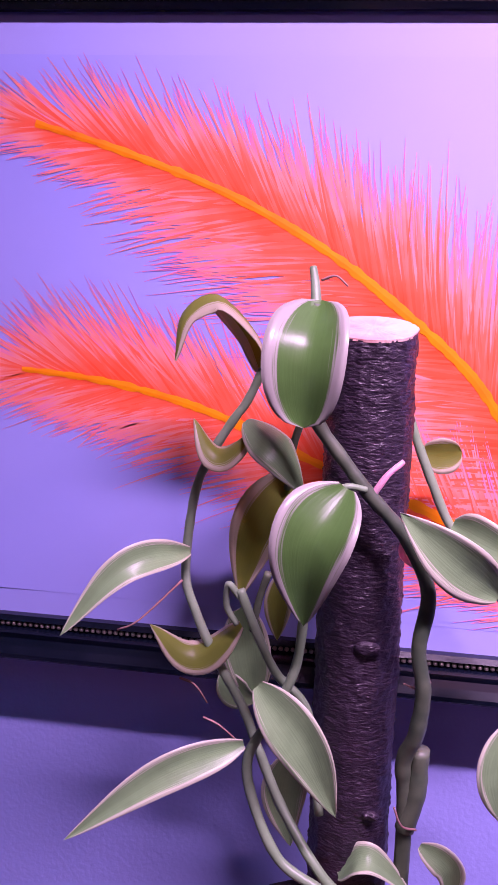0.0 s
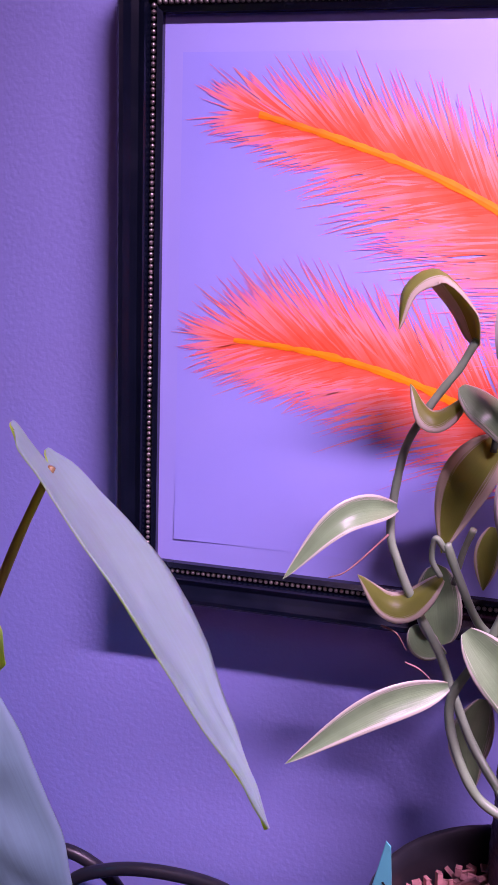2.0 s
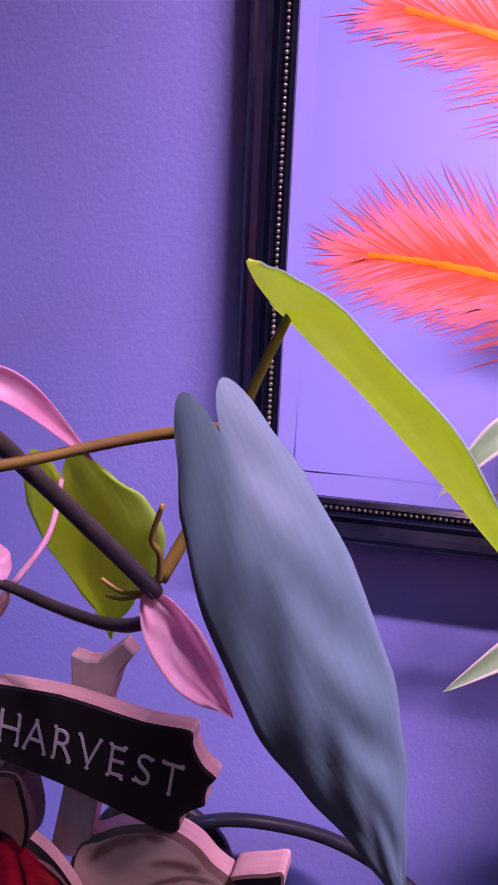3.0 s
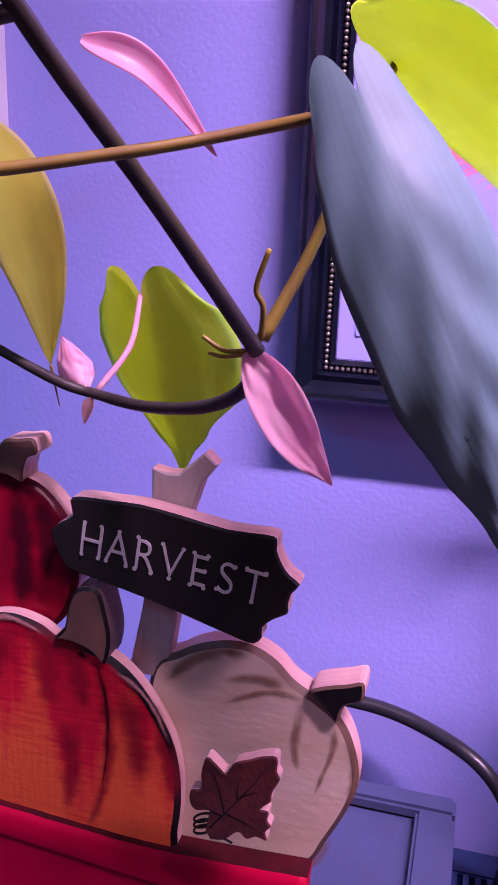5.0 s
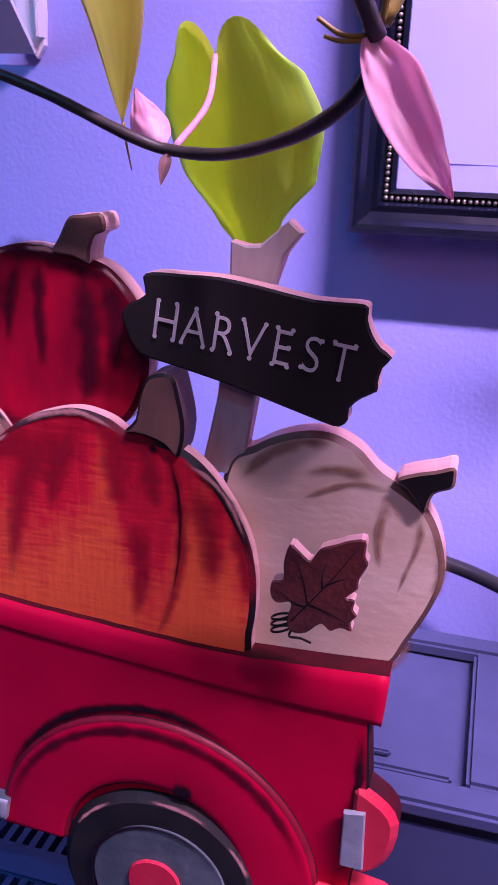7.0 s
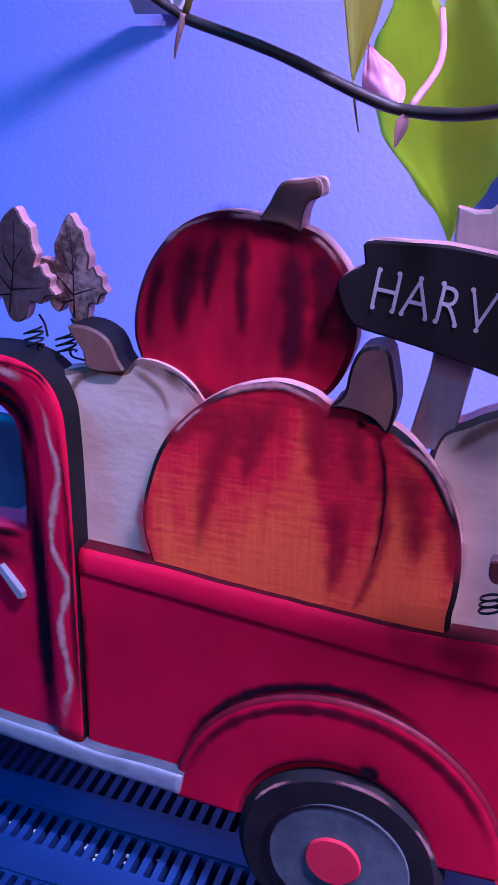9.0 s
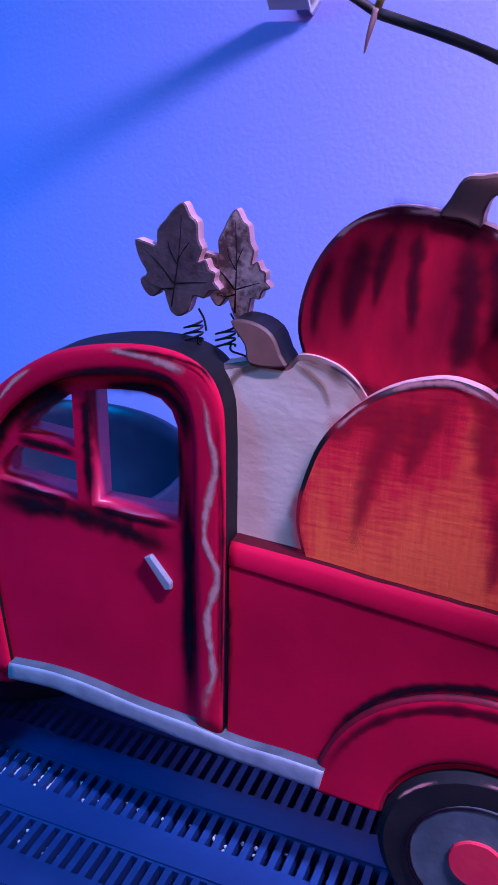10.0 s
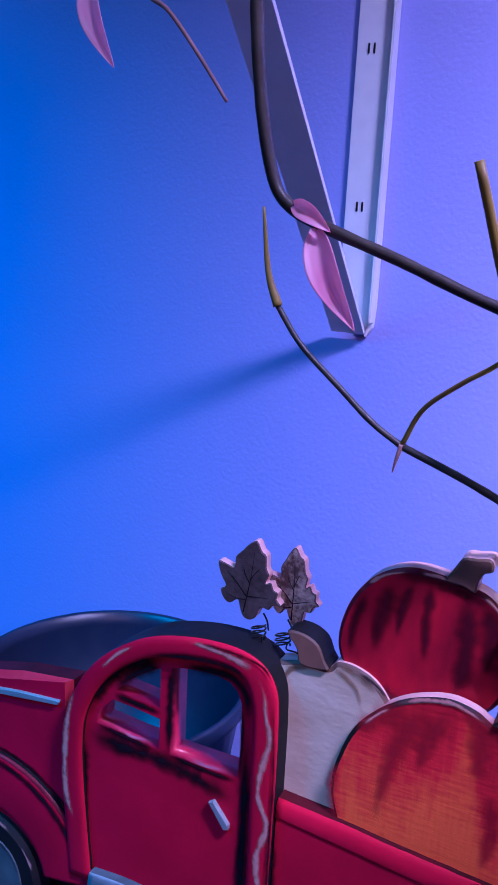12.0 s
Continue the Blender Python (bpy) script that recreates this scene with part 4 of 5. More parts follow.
    slab(bm, [(-0.188, 0.952), (-0.1795, 0.9535), (-0.1785, 0.926), (-0.188, 0.926)], 0.231, 0.2335, 0.0006, 1, False)
    part("lamp_base", bm, SILVER, light)
    board("bumper", [(-0.197, 0.911), (-0.170, 0.909), (-0.166, 0.903), (-0.170, 0.896), (-0.197, 0.898)], 0.229, 0.245, [SILVER, RED_WORN, RED_WORN], top, "silver rear bumper", 0.0012, 2)


def truck_pumpkins(top):
    # crimson, at the back
    p = board("pumpkin", [(-0.362, 1.105), (-0.3632, 1.118), (-0.359, 1.134), (-0.351, 1.147), (-0.340, 1.156), (-0.327, 1.160), (-0.313, 1.159), (-0.302, 1.157), (-0.292, 1.154), (-0.284, 1.147), (-0.279, 1.139), (-0.2765, 1.127), (-0.277, 1.112), (-0.286, 1.095), (-0.307, 1.085), (-0.334, 1.083), (-0.354, 1.092)], 0.2490, 0.2600, [REDPUMP, RED_SMUDGE, RAW], top, "crimson wooden pumpkin", 0.0022)
    board("stem", [(-0.312, 1.158), (-0.309, 1.164), (-0.305, 1.171), (-0.299, 1.172), (-0.293, 1.173), (-0.291, 1.171), (-0.291, 1.167), (-0.295, 1.165), (-0.297, 1.16), (-0.298, 1.155), (-0.304, 1.157)], 0.2470, 0.2595, [STEMPAINT, BROWN, RAW], p, "curved brown stem", 0.001, 3)
    for line, w0, w1 in (([(-0.336, 1.152), (-0.341, 1.134), (-0.344, 1.111)], 0.010, 0.006), ([(-0.327, 1.154), (-0.331, 1.139), (-0.333, 1.121)], 0.007, 0.003), ([(-0.318, 1.156), (-0.319, 1.136), (-0.318, 1.112)], 0.006, 0.004), ([(-0.302, 1.155), (-0.299, 1.137), (-0.299, 1.116), (-0.303, 1.098)], 0.010, 0.007),
                         ([(-0.292, 1.152), (-0.288, 1.134), (-0.289, 1.113)], 0.012, 0.008), ([(-0.349, 1.144), (-0.355, 1.124), (-0.356, 1.106)], 0.005, 0.003), ([(-0.338, 1.154), (-0.323, 1.158), (-0.302, 1.154), (-0.289, 1.148)], 0.007, 0.007), ([(-0.284, 1.145), (-0.279, 1.129), (-0.279, 1.11)], 0.010, 0.010),
                         ([(-0.356, 1.097), (-0.341, 1.091), (-0.325, 1.091)], 0.006, 0.010)):
        brush(p, line, w0 * 1.4, w1 * 1.4, 0.2487, DARK_SMUDGE, "rib_shade")
    for line, w in (([(-0.35, 1.147), (-0.341, 1.154), (-0.33, 1.158)], 0.0024), ([(-0.325, 1.159), (-0.316, 1.159), (-0.311, 1.158)], 0.0026), ([(-0.294, 1.154), (-0.288, 1.15), (-0.283, 1.144)], 0.0028)):
        brush(p, line, w, w * 0.7, 0.2486, RUBBED, "worn_edge")
    # orange, in front
    p = board("pumpkin", [(-0.348, 1.008), (-0.3565, 1.024), (-0.358, 1.039), (-0.355, 1.054), (-0.349, 1.070), (-0.339, 1.083), (-0.327, 1.093), (-0.314, 1.099), (-0.301, 1.1015), (-0.289, 1.099), (-0.281, 1.0945), (-0.270, 1.0935), (-0.259, 1.0905), (-0.249, 1.083), (-0.240, 1.071), (-0.2325, 1.056), (-0.2295, 1.038), (-0.2305, 1.019), (-0.236, 1.002), (-0.28, 1.000), (-0.32, 1.003)], 0.2405, 0.2480, [SANDED, BLACK, RAW], top, "orange wooden pumpkin with sanded red wash", 0.0022)
    board("stem", [(-0.2815, 1.0955), (-0.2770, 1.1010), (-0.2752, 1.1110), (-0.2715, 1.1180), (-0.2630, 1.1190), (-0.2600, 1.1110), (-0.2580, 1.0990), (-0.2605, 1.0880), (-0.2660, 1.0925), (-0.2740, 1.0950)], 0.2388, 0.2535, [STEMPAINT, BLACK, BROWN], p, "dark brown stem", 0.0012, 3)
    y = 0.2402
    for line, w0, w1 in (([(-0.308, 1.097), (-0.321, 1.078), (-0.329, 1.053), (-0.333, 1.02)], 0.012, 0.004), ([(-0.301, 1.098), (-0.31, 1.077), (-0.314, 1.058)], 0.009, 0.004), ([(-0.286, 1.096), (-0.286, 1.078), (-0.284, 1.063)], 0.012, 0.005), ([(-0.274, 1.093), (-0.271, 1.078), (-0.269, 1.065)], 0.010, 0.004),
                         ([(-0.264, 1.091), (-0.26, 1.071), (-0.259, 1.046), (-0.264, 1.023), (-0.27, 1.009)], 0.0055, 0.003), ([(-0.254, 1.08), (-0.248, 1.059), (-0.245, 1.036)], 0.010, 0.005), ([(-0.347, 1.07), (-0.335, 1.083), (-0.321, 1.092)], 0.008, 0.008), ([(-0.297, 1.099), (-0.284, 1.094), (-0.267, 1.092)], 0.009, 0.008),
                         ([(-0.355, 1.051), (-0.357, 1.033), (-0.353, 1.013)], 0.005, 0.004), ([(-0.279, 1.061), (-0.275, 1.038), (-0.279, 1.015)], 0.008, 0.004), ([(-0.239, 1.065), (-0.233, 1.048), (-0.231, 1.03)], 0.006, 0.004)):
        brush(p, line, w0 * 1.5, w1 * 1.8, y, RED_STAIN, "rib_shade")
    for line, w0, w1 in (([(-0.265, 1.091), (-0.26, 1.071), (-0.26, 1.048), (-0.263, 1.028)], 0.0028, 0.001), ([(-0.255, 1.088), (-0.24, 1.072), (-0.231, 1.051)], 0.006, 0.004), ([(-0.272, 1.091), (-0.27, 1.09), (-0.269, 1.091)], 0.004, 0.003)):
        brush(p, line, w0, w1, y - 0.0001, BLACK_SMUDGE, "rib_line")
    for line, w in (([(-0.328, 1.092), (-0.316, 1.098), (-0.302, 1.101), (-0.293, 1.099), (-0.284, 1.095)], 0.0034), ([(-0.259, 1.087), (-0.248, 1.081), (-0.24, 1.072), (-0.233, 1.057)], 0.0028), ([(-0.343, 1.076), (-0.336, 1.084), (-0.33, 1.089)], 0.0024)):
        brush(p, line, w, w * 0.7, y - 0.0002, RUBBED, "worn_edge")
    # cream, beside the cab
    p = board("pumpkin", [(-0.3945, 1.012), (-0.3955, 1.06), (-0.3955, 1.090), (-0.3895, 1.0950), (-0.377, 1.0975), (-0.366, 1.0975), (-0.361, 1.102), (-0.352, 1.102), (-0.342, 1.098), (-0.334, 1.090), (-0.326, 1.075), (-0.325, 1.05), (-0.335, 1.010)], 0.2452, 0.2560, [CREAM, BROWN, RAW], top, "cream white wooden pumpkin", 0.002)
    board("stem", [(-0.3890, 1.1130), (-0.3800, 1.1140), (-0.3715, 1.1100), (-0.3675, 1.1020), (-0.3655, 1.0970), (-0.3805, 1.0965), (-0.3830, 1.1040)], 0.2434, 0.2585, [STEMPAINT, BROWN, BLACK], p, "curved brown stem", 0.001, 3)
    for line, w0, w1 in (([(-0.382, 1.095), (-0.389, 1.087), (-0.39, 1.072)], 0.003, 0.002), ([(-0.363, 1.1), (-0.351, 1.092), (-0.346, 1.082)], 0.003, 0.002), ([(-0.39, 1.091), (-0.378, 1.096), (-0.363, 1.1)], 0.004, 0.003), ([(-0.362, 1.102), (-0.349, 1.099), (-0.339, 1.092)], 0.003, 0.004)):
        brush(p, line, w0 * 1.4, w1 * 1.4, 0.2449, BROWN_SMUDGE, "rib_line")
    brush(p, [(-0.35, 1.101), (-0.341, 1.097), (-0.333, 1.091)], 0.0025, 0.003, 0.2448, BLACK_SMUDGE)
    brush(p, [(-0.392, 1.081), (-0.389, 1.045), (-0.389, 1.015)], 0.004, 0.004, 0.2448, BLACK_SMUDGE)
    # cream, at the tail
    p = board("pumpkin", [(-0.2455, 1.081), (-0.2335, 1.093), (-0.220, 1.0995), (-0.207, 1.101), (-0.196, 1.0965), (-0.188, 1.089), (-0.177, 1.0825), (-0.169, 1.076), (-0.1635, 1.065), (-0.161, 1.051), (-0.164, 1.038), (-0.171, 1.022), (-0.178, 1.009), (-0.195, 1.000), (-0.235, 0.998), (-0.248, 1.03)], 0.2490, 0.2600, [CREAM, BROWN, RAW], top, "cream white wooden pumpkin with brown ribs", 0.0022)
    board("stem", [(-0.181, 1.088), (-0.175, 1.091), (-0.168, 1.093), (-0.162, 1.095), (-0.161, 1.091), (-0.162, 1.087), (-0.168, 1.084), (-0.17, 1.077), (-0.173, 1.079), (-0.177, 1.084)], 0.2465, 0.2605, [BLACK, BROWN, RAW], p, "black painted stem", 0.001, 3)
    for line, w0, w1 in (([(-0.172, 1.076), (-0.171, 1.065), (-0.175, 1.05), (-0.178, 1.039)], 0.0035, 0.001), ([(-0.183, 1.083), (-0.198, 1.083), (-0.217, 1.074)], 0.004, 0.002), ([(-0.24, 1.078), (-0.229, 1.09), (-0.216, 1.097), (-0.203, 1.097)], 0.006, 0.006), ([(-0.166, 1.07), (-0.162, 1.057), (-0.164, 1.041)], 0.005, 0.004),
                         ([(-0.19, 1.087), (-0.203, 1.088), (-0.215, 1.085)], 0.006, 0.003), ([(-0.169, 1.026), (-0.176, 1.011), (-0.187, 1.002)], 0.004, 0.003), ([(-0.183, 1.081), (-0.186, 1.064), (-0.184, 1.05)], 0.006, 0.002)):
        brush(p, line, w0 * 1.15, w1 * 1.15, 0.2487, BROWN_SMUDGE, "rib_line")


def truck_sign(top):
    board("sign_post", [(-0.2455, 1.1660), (-0.2395, 1.1648), (-0.2350, 1.1652), (-0.2285, 1.1712), (-0.2250, 1.1742), (-0.2205, 1.1700), (-0.2260, 1.1625), (-0.2300, 1.1500), (-0.2345, 1.11), (-0.2390, 1.080), (-0.2550, 1.080), (-0.2490, 1.11), (-0.2455, 1.150)], 0.2500, 0.2570, [POST, POST, RAW], top, "whitewashed forked sign post", 0.0008, 1, False)
    sign = board("sign", [(-0.274, 1.153), (-0.27, 1.155), (-0.258, 1.155), (-0.246, 1.155), (-0.231, 1.153), (-0.213, 1.15), (-0.199, 1.15), (-0.195, 1.149), (-0.195, 1.145), (-0.193, 1.14), (-0.19, 1.136), (-0.186, 1.133), (-0.189, 1.129), (-0.19, 1.124), (-0.19, 1.121), (-0.195, 1.118), (-0.199, 1.114), (-0.199, 1.11), (-0.202, 1.107), (-0.208, 1.108), (-0.222, 1.112), (-0.243, 1.118), (-0.265, 1.123), (-0.276, 1.126), (-0.281, 1.135), (-0.282, 1.14), (-0.278, 1.144), (-0.273, 1.147)], 0.2400, 0.2490, [SLATE, BLACK, RAW], top, "black chalkboard sign with notched ends", 0.0009, 2, True)
    run = math.radians(-7.6)
    for k, ch in enumerate("HARVEST"):
        cu = bpy.data.curves.new("letter", "FONT")
        cu.body, cu.size, cu.align_x, cu.extrude, cu.offset = ch, 0.0182, "CENTER", 0.0002, -0.0002
        tmp = bpy.data.objects.new("letter", cu)
        me = bpy.data.meshes.new_from_object(tmp)
        bpy.data.objects.remove(tmp)
        d = 0.0035 + k * 0.01055
        x, z = -0.2693 + d * math.cos(run), 1.1330 + d * math.sin(run)
        me.transform(Matrix.Translation((x, 0.2397, z)) @ Matrix.Rotation(-run, 4, "Y") @ Matrix.Rotation(radians(90), 4, "X") @ Matrix.Diagonal((0.82, 1, 1, 1)))
        # round blobs at the ends of the strokes
        bm = bmesh.new()
        bm.from_mesh(me)
        for u, v in STROKES[ch]:
            bmesh.ops.create_circle(bm, cap_ends=True, segments=12, radius=0.00085, matrix=Matrix.Translation((x, 0.2395, z)) @ Matrix.Rotation(-run, 4, "Y") @ Matrix.Rotation(radians(90), 4, "X") @ Matrix.Translation((u * 0.0080, v * 0.0128, 0.0001)))
        bm.to_mesh(me)
        bm.free()
        me.materials.append(CHALK)
        ob = new("letter", me)
        ob.parent = sign
        ob.matrix_parent_inverse = sign.matrix_world.inverted()


def harvest_truck():
    top = thing("wooden_truck", -0.37, 0.245, DECK, "red wooden harvest truck carrying painted pumpkins and a sign", "decoration")
    F = 0.235
    truck_cab(top, F)
    truck_front(top, F)
    truck_bed(top, F)
    truck_pumpkins(top)
    truck_sign(top)
    # maple leaves on wire
    maple(top, -0.4150, 1.1250, 0.0322, -8, 0.2470, 0.2525, [RUST, RUST, RAW], "speckled dark brown maple leaf cut-out", 1.05)
    maple(top, -0.3920, 1.1230, 0.0315, 0, 0.2555, 0.2610, [RUST_PALE, RUST, RAW], "speckled brown maple leaf cut-out", 0.82)
    maple(top, -0.2060, 1.0465, 0.0330, -34, 0.2235, 0.2290, [RUSTDARK, RUSTDARK, RAW], "burgundy maple leaf cut-out", 0.95)
    for x, z, r, y in ((-0.4080, 1.1050, 0.0040, 0.246), (-0.3945, 1.1035, 0.0042, 0.248), (-0.2170, 1.0300, 0.0042, 0.231)):
        bm = bmesh.new()
        coil(bm, x, y, z, r, 3, 0.008)
        tube(bm, [(x + r, y + 0.008, z), (x + r * 0.6, y + 0.009, z + r * 1.2), (x, y + 0.009, z + r * 2.2)], 0.0005, sides=6)
        tube(bm, [(x + r, y, z), (x + r * 0.8, y + 0.002, z - r), (x + r * 1.6, y + 0.006, z - r * 1.6), (x + r * 2.6, y + 0.006, z - r * 1.9)], 0.0005, sides=6)
        part("wire_spring", bm, WIRE, top, "coiled dark wire", smooth=True)
    return top


harvest_truck()


# ---- wall bracket ----
def wall_bracket():
    top = thing("shelf_bracket", -0.443, 0.475, 1.24, "white metal shelf bracket screwed to the wall", "bracket")
    bm = bmesh.new()
    slab(bm, [(-0.4605, 1.62), (-0.4330, 1.62), (-0.4315, 1.262), (-0.4325, 1.246), (-0.4375, 1.2385), (-0.4435, 1.246), (-0.4605, 1.30)], 0.4735, 0.4778, 0.0004, 1, False)
    plate = part("wall_plate", bm, BRACKET, top)
    bm = bmesh.new()
    box(bm, -0.4335, -0.4318, 0.4660, 0.4738, 1.25, 1.62)
    part("flange", bm, BRACKET, top)
    for z in (1.331, 1.436, 1.541):
        for x in (-0.4515, -0.4475):
            bm = bmesh.new()
            box(bm, x - 0.0007, x + 0.0007, 0.4728, 0.4737, z - 0.0035, z + 0.0035, 0.0003)
            part("slot", bm, WIRE, plate, "narrow dark hanging slot")
    bm = bmesh.new()
    n = Vector((0, -1, -1)).normalized() * 0.003
    a, b = Vector((0, 0.473, 1.243)), Vector((0, 0.11, 1.606))
    ring = []
    for p in (a, b):
        ring.append([bm.verts.new(p + Vector((x, 0, 0)) + k) for x, k in ((-0.463, n * 0), (-0.463, n), (-0.4375, n), (-0.4375, n * 0))])
    for k in range(4):
        bm.faces.new((ring[0][k], ring[0][(k + 1) % 4], ring[1][(k + 1) % 4], ring[1][k]))
    bm.faces.new(ring[0]), bm.faces.new(ring[1][::-1])
    bmesh.ops.recalc_face_normals(bm, faces=bm.faces[:])
    part("brace", bm, BRACKET, top, "diagonal white metal brace")
    return top


wall_bracket()


# ---- pots and clutter behind ----
def plant_pot(name, cx, cy, rim, z0, z1, label, fill=True, shell=POT):
    top = thing(name, cx, cy, z0, label, "pot")
    bm = bmesh.new()
    b = rim * 0.78
    lathe(bm, [(0.001, z0 + 0.001), (b, z0 + 0.001), (b + 0.003, z0 + 0.004), (rim - 0.005, z1 - 0.016), (rim, z1 - 0.014), (rim + 0.001, z1 - 0.002), (rim - 0.001, z1),
               (rim - 0.004, z1 - 0.001), (rim - 0.006, z1 - 0.012), (b - 0.002, z0 + 0.006), (0.001, z0 + 0.005)], cx, cy)
    part("shell", bm, shell, top, smooth=True)
    if fill:
        bm = bmesh.new()
        rnd = random.Random(4)
        for k in range(700):
            r, a = (rim - 0.012) * math.sqrt(rnd.random()), rnd.random() * 2 * math.pi
            bmesh.ops.create_cube(bm, size=1, matrix=Matrix.Translation((cx + r * math.cos(a), cy + r * math.sin(a), z1 - 0.02 + rnd.uniform(-0.006, 0.007)))
                                  @ Euler((rnd.random() * 6, rnd.random() * 6, rnd.random() * 6)).to_matrix().to_4x4() @ Matrix.Diagonal((rnd.uniform(0.004, 0.013), rnd.uniform(0.002, 0.006), rnd.uniform(0.001, 0.004), 1)))
        bmesh.ops.create_circle(bm, cap_ends=True, segments=32, radius=rim - 0.012, matrix=Matrix.Translation((cx, cy, z1 - 0.026)))
        tagged(part("bark_mix", bm, CHIP, top, "reddish bark chip potting mix"), kind="stuff")
    return top


plant_pot("plant_pot", 0.018, 0.358, 0.085, DECK, 1.045, "black nursery pot filled with bark chips")
plant_pot("plant_bowl", -0.585, 0.362, 0.110, DECK, 0.975, "wide black plastic bowl behind the truck", False, BOWL)


def plant_tag():
    bm = bmesh.new()
    slab(bm, [(-0.0655, 1.020), (-0.0640, 1.0700), (-0.0585, 1.0985), (-0.0560, 1.0960), (-0.0530, 1.060), (-0.0530, 1.020)], 0.3365, 0.3375, 0.0002, 1, False)
    ob = tagged(part("plant_tag", bm, TAG), "teal plastic plant tag stuck in the pot", "plant tag")
    bm = bmesh.new()
    for k in range(4):
        strip(bm, [(-0.0618 + 0.0010 * k, 1.050 + 0.009 * k), (-0.0560 + 0.0003 * k, 1.045 + 0.009 * k)], 0.0012, 0.0012, 0.3363, 0.0002)
    part("marking", bm, BLACK, ob, "dark illegible writing")


plant_tag()


def storage_box():
    top = thing("storage_box", -0.21, 0.345, DECK, "grey-blue plastic box with a recessed lid", "box")
    bm = bmesh.new()
    box(bm, -0.31, -0.121, 0.272, 0.412, DECK + 0.0005, 0.922, 0.004)
    part("body", bm, BOX, top)
    bm = bmesh.new()
    for a in ((-0.312, -0.119, 0.270, 0.288), (-0.312, -0.119, 0.398, 0.414), (-0.312, -0.296, 0.2885, 0.3975), (-0.141, -0.119, 0.2885, 0.3975)):
        box(bm, *a, 0.9222, 0.931, 0.002)
    part("lid_rim", bm, BOX, top)
    bm = bmesh.new()
    box(bm, -0.290, -0.147, 0.294, 0.392, 0.9222, 0.9265, 0.0015)
    part("lid_panel", bm, BOX, top)
    bm = bmesh.new()
    box(bm, -0.186, -0.176, 0.300, 0.306, 0.9266, 0.930, 0.001)
    part("latch", bm, BOX, top)


storage_box()


def black_hose():
    bm = bmesh.new()
    tube(bm, [(-0.30, 0.43, 0.850), (-0.275, 0.445, 0.93), (-0.24, 0.448, 0.955), (-0.19, 0.452, 0.958), (-0.147, 0.445, 0.955), (-0.105, 0.425, 0.945), (-0.085, 0.42, 0.91), (-0.088, 0.435, 0.850)], 0.0045, sides=12)
    tagged(part("black_hose", bm, POT, smooth=True), "black rubber hose looped behind the box", "hose")
    bm = bmesh.new()
    tube(bm, [(-0.34, 0.44, 0.851), (-0.32, 0.45, 0.93), (-0.29, 0.455, 0.955), (-0.26, 0.458, 0.950), (-0.235, 0.462, 0.92), (-0.23, 0.462, 0.851)], 0.0045, sides=12)
    tagged(part("black_hose", bm, POT, smooth=True), "black rubber hose looped against the wall", "hose")


black_hose()


# ---- vanilla orchid on a log ----
def log_pole():
    top = thing("log_pole", 0.015, 0.412, 0.96, "sawn bark-covered log standing in the pot", "log")
    bm = bmesh.new()
    segs, rows = 110, 260
    rings = []
    for j in range(rows + 1):
        f = j / rows
        z = 0.955 + (1.3455 - 0.955) * f
        cx, cy = 0.0165 - 0.006 * f, 0.4125
        ring = []
        for k in range(segs):
            a = 2 * math.pi * k / segs
            p = Vector((math.cos(a), math.sin(a), z * 28))
            r = 0.0192 * (1 + 0.05 * noise.noise(p * 1.3) + 0.03 * noise.noise(Vector((p.x * 5, p.y * 5, z * 330))) + 0.07 * max(0, noise.noise(Vector((p.x * 9, p.y * 9, z * 620))) - 0.15) + 0.06 * max(0, noise.noise(Vector((p.x * 4, p.y * 4, z * 60 + 7)))))
            tilt = 0.0035 * math.sin(a) * f ** 8
            ring.append(bm.verts.new((cx + r * math.cos(a), cy + r * math.sin(a), z + tilt)))
        rings.append(ring)
    for a, b in zip(rings, rings[1:]):
        for k in range(segs):
            bm.faces.new((a[k], a[(k + 1) % segs], b[(k + 1) % segs], b[k]))
    rim = [v.co.copy() for v in rings[-1]]
    part("bark", bm, BARK, top, "rough dark purple-brown bark", smooth=True)
    bm = bmesh.new()
    c = sum(rim, Vector()) / segs + Vector((0, 0, 0.0008))
    mid = [bm.verts.new(c.lerp(p, 0.6) + Vector((0, 0, 0.0004 * noise.noise(p * 300)))) for p in rim]
    out = [bm.verts.new(p + Vector((0, 0, 0.0006))) for p in rim]
    low = [bm.verts.new(p - Vector((0, 0, 0.0006))) for p in rim]
    cv = bm.verts.new(c)
    for k in range(segs):
        m = (k + 1) % segs
        bm.faces.new((cv, mid[k], mid[m])), bm.faces.new((mid[k], out[k], out[m], mid[m])), bm.faces.new((out[k], low[k], low[m], out[m]))
    part("sawn_top", bm, CUT, top, "pale freshly sawn end grain")
    for x, y, z, s in ((0.017, 0.3925, 1.205, 0.006), (0.024, 0.3935, 1.12, 0.004)):
        bm = bmesh.new()
        bmesh.ops.create_icosphere(bm, subdivisions=3, radius=1, matrix=Matrix.Translation((x, y, z)) @ Matrix.Diagonal((s, 0.002, s * 0.6, 1)))
        for v in bm.verts:
            v.co += Vector((0, -1, 0)) * 0.001 * noise.noise(v.co * 400)
        part("knot", bm, BARK, top, "knot in the bark", smooth=True)


log_pole()


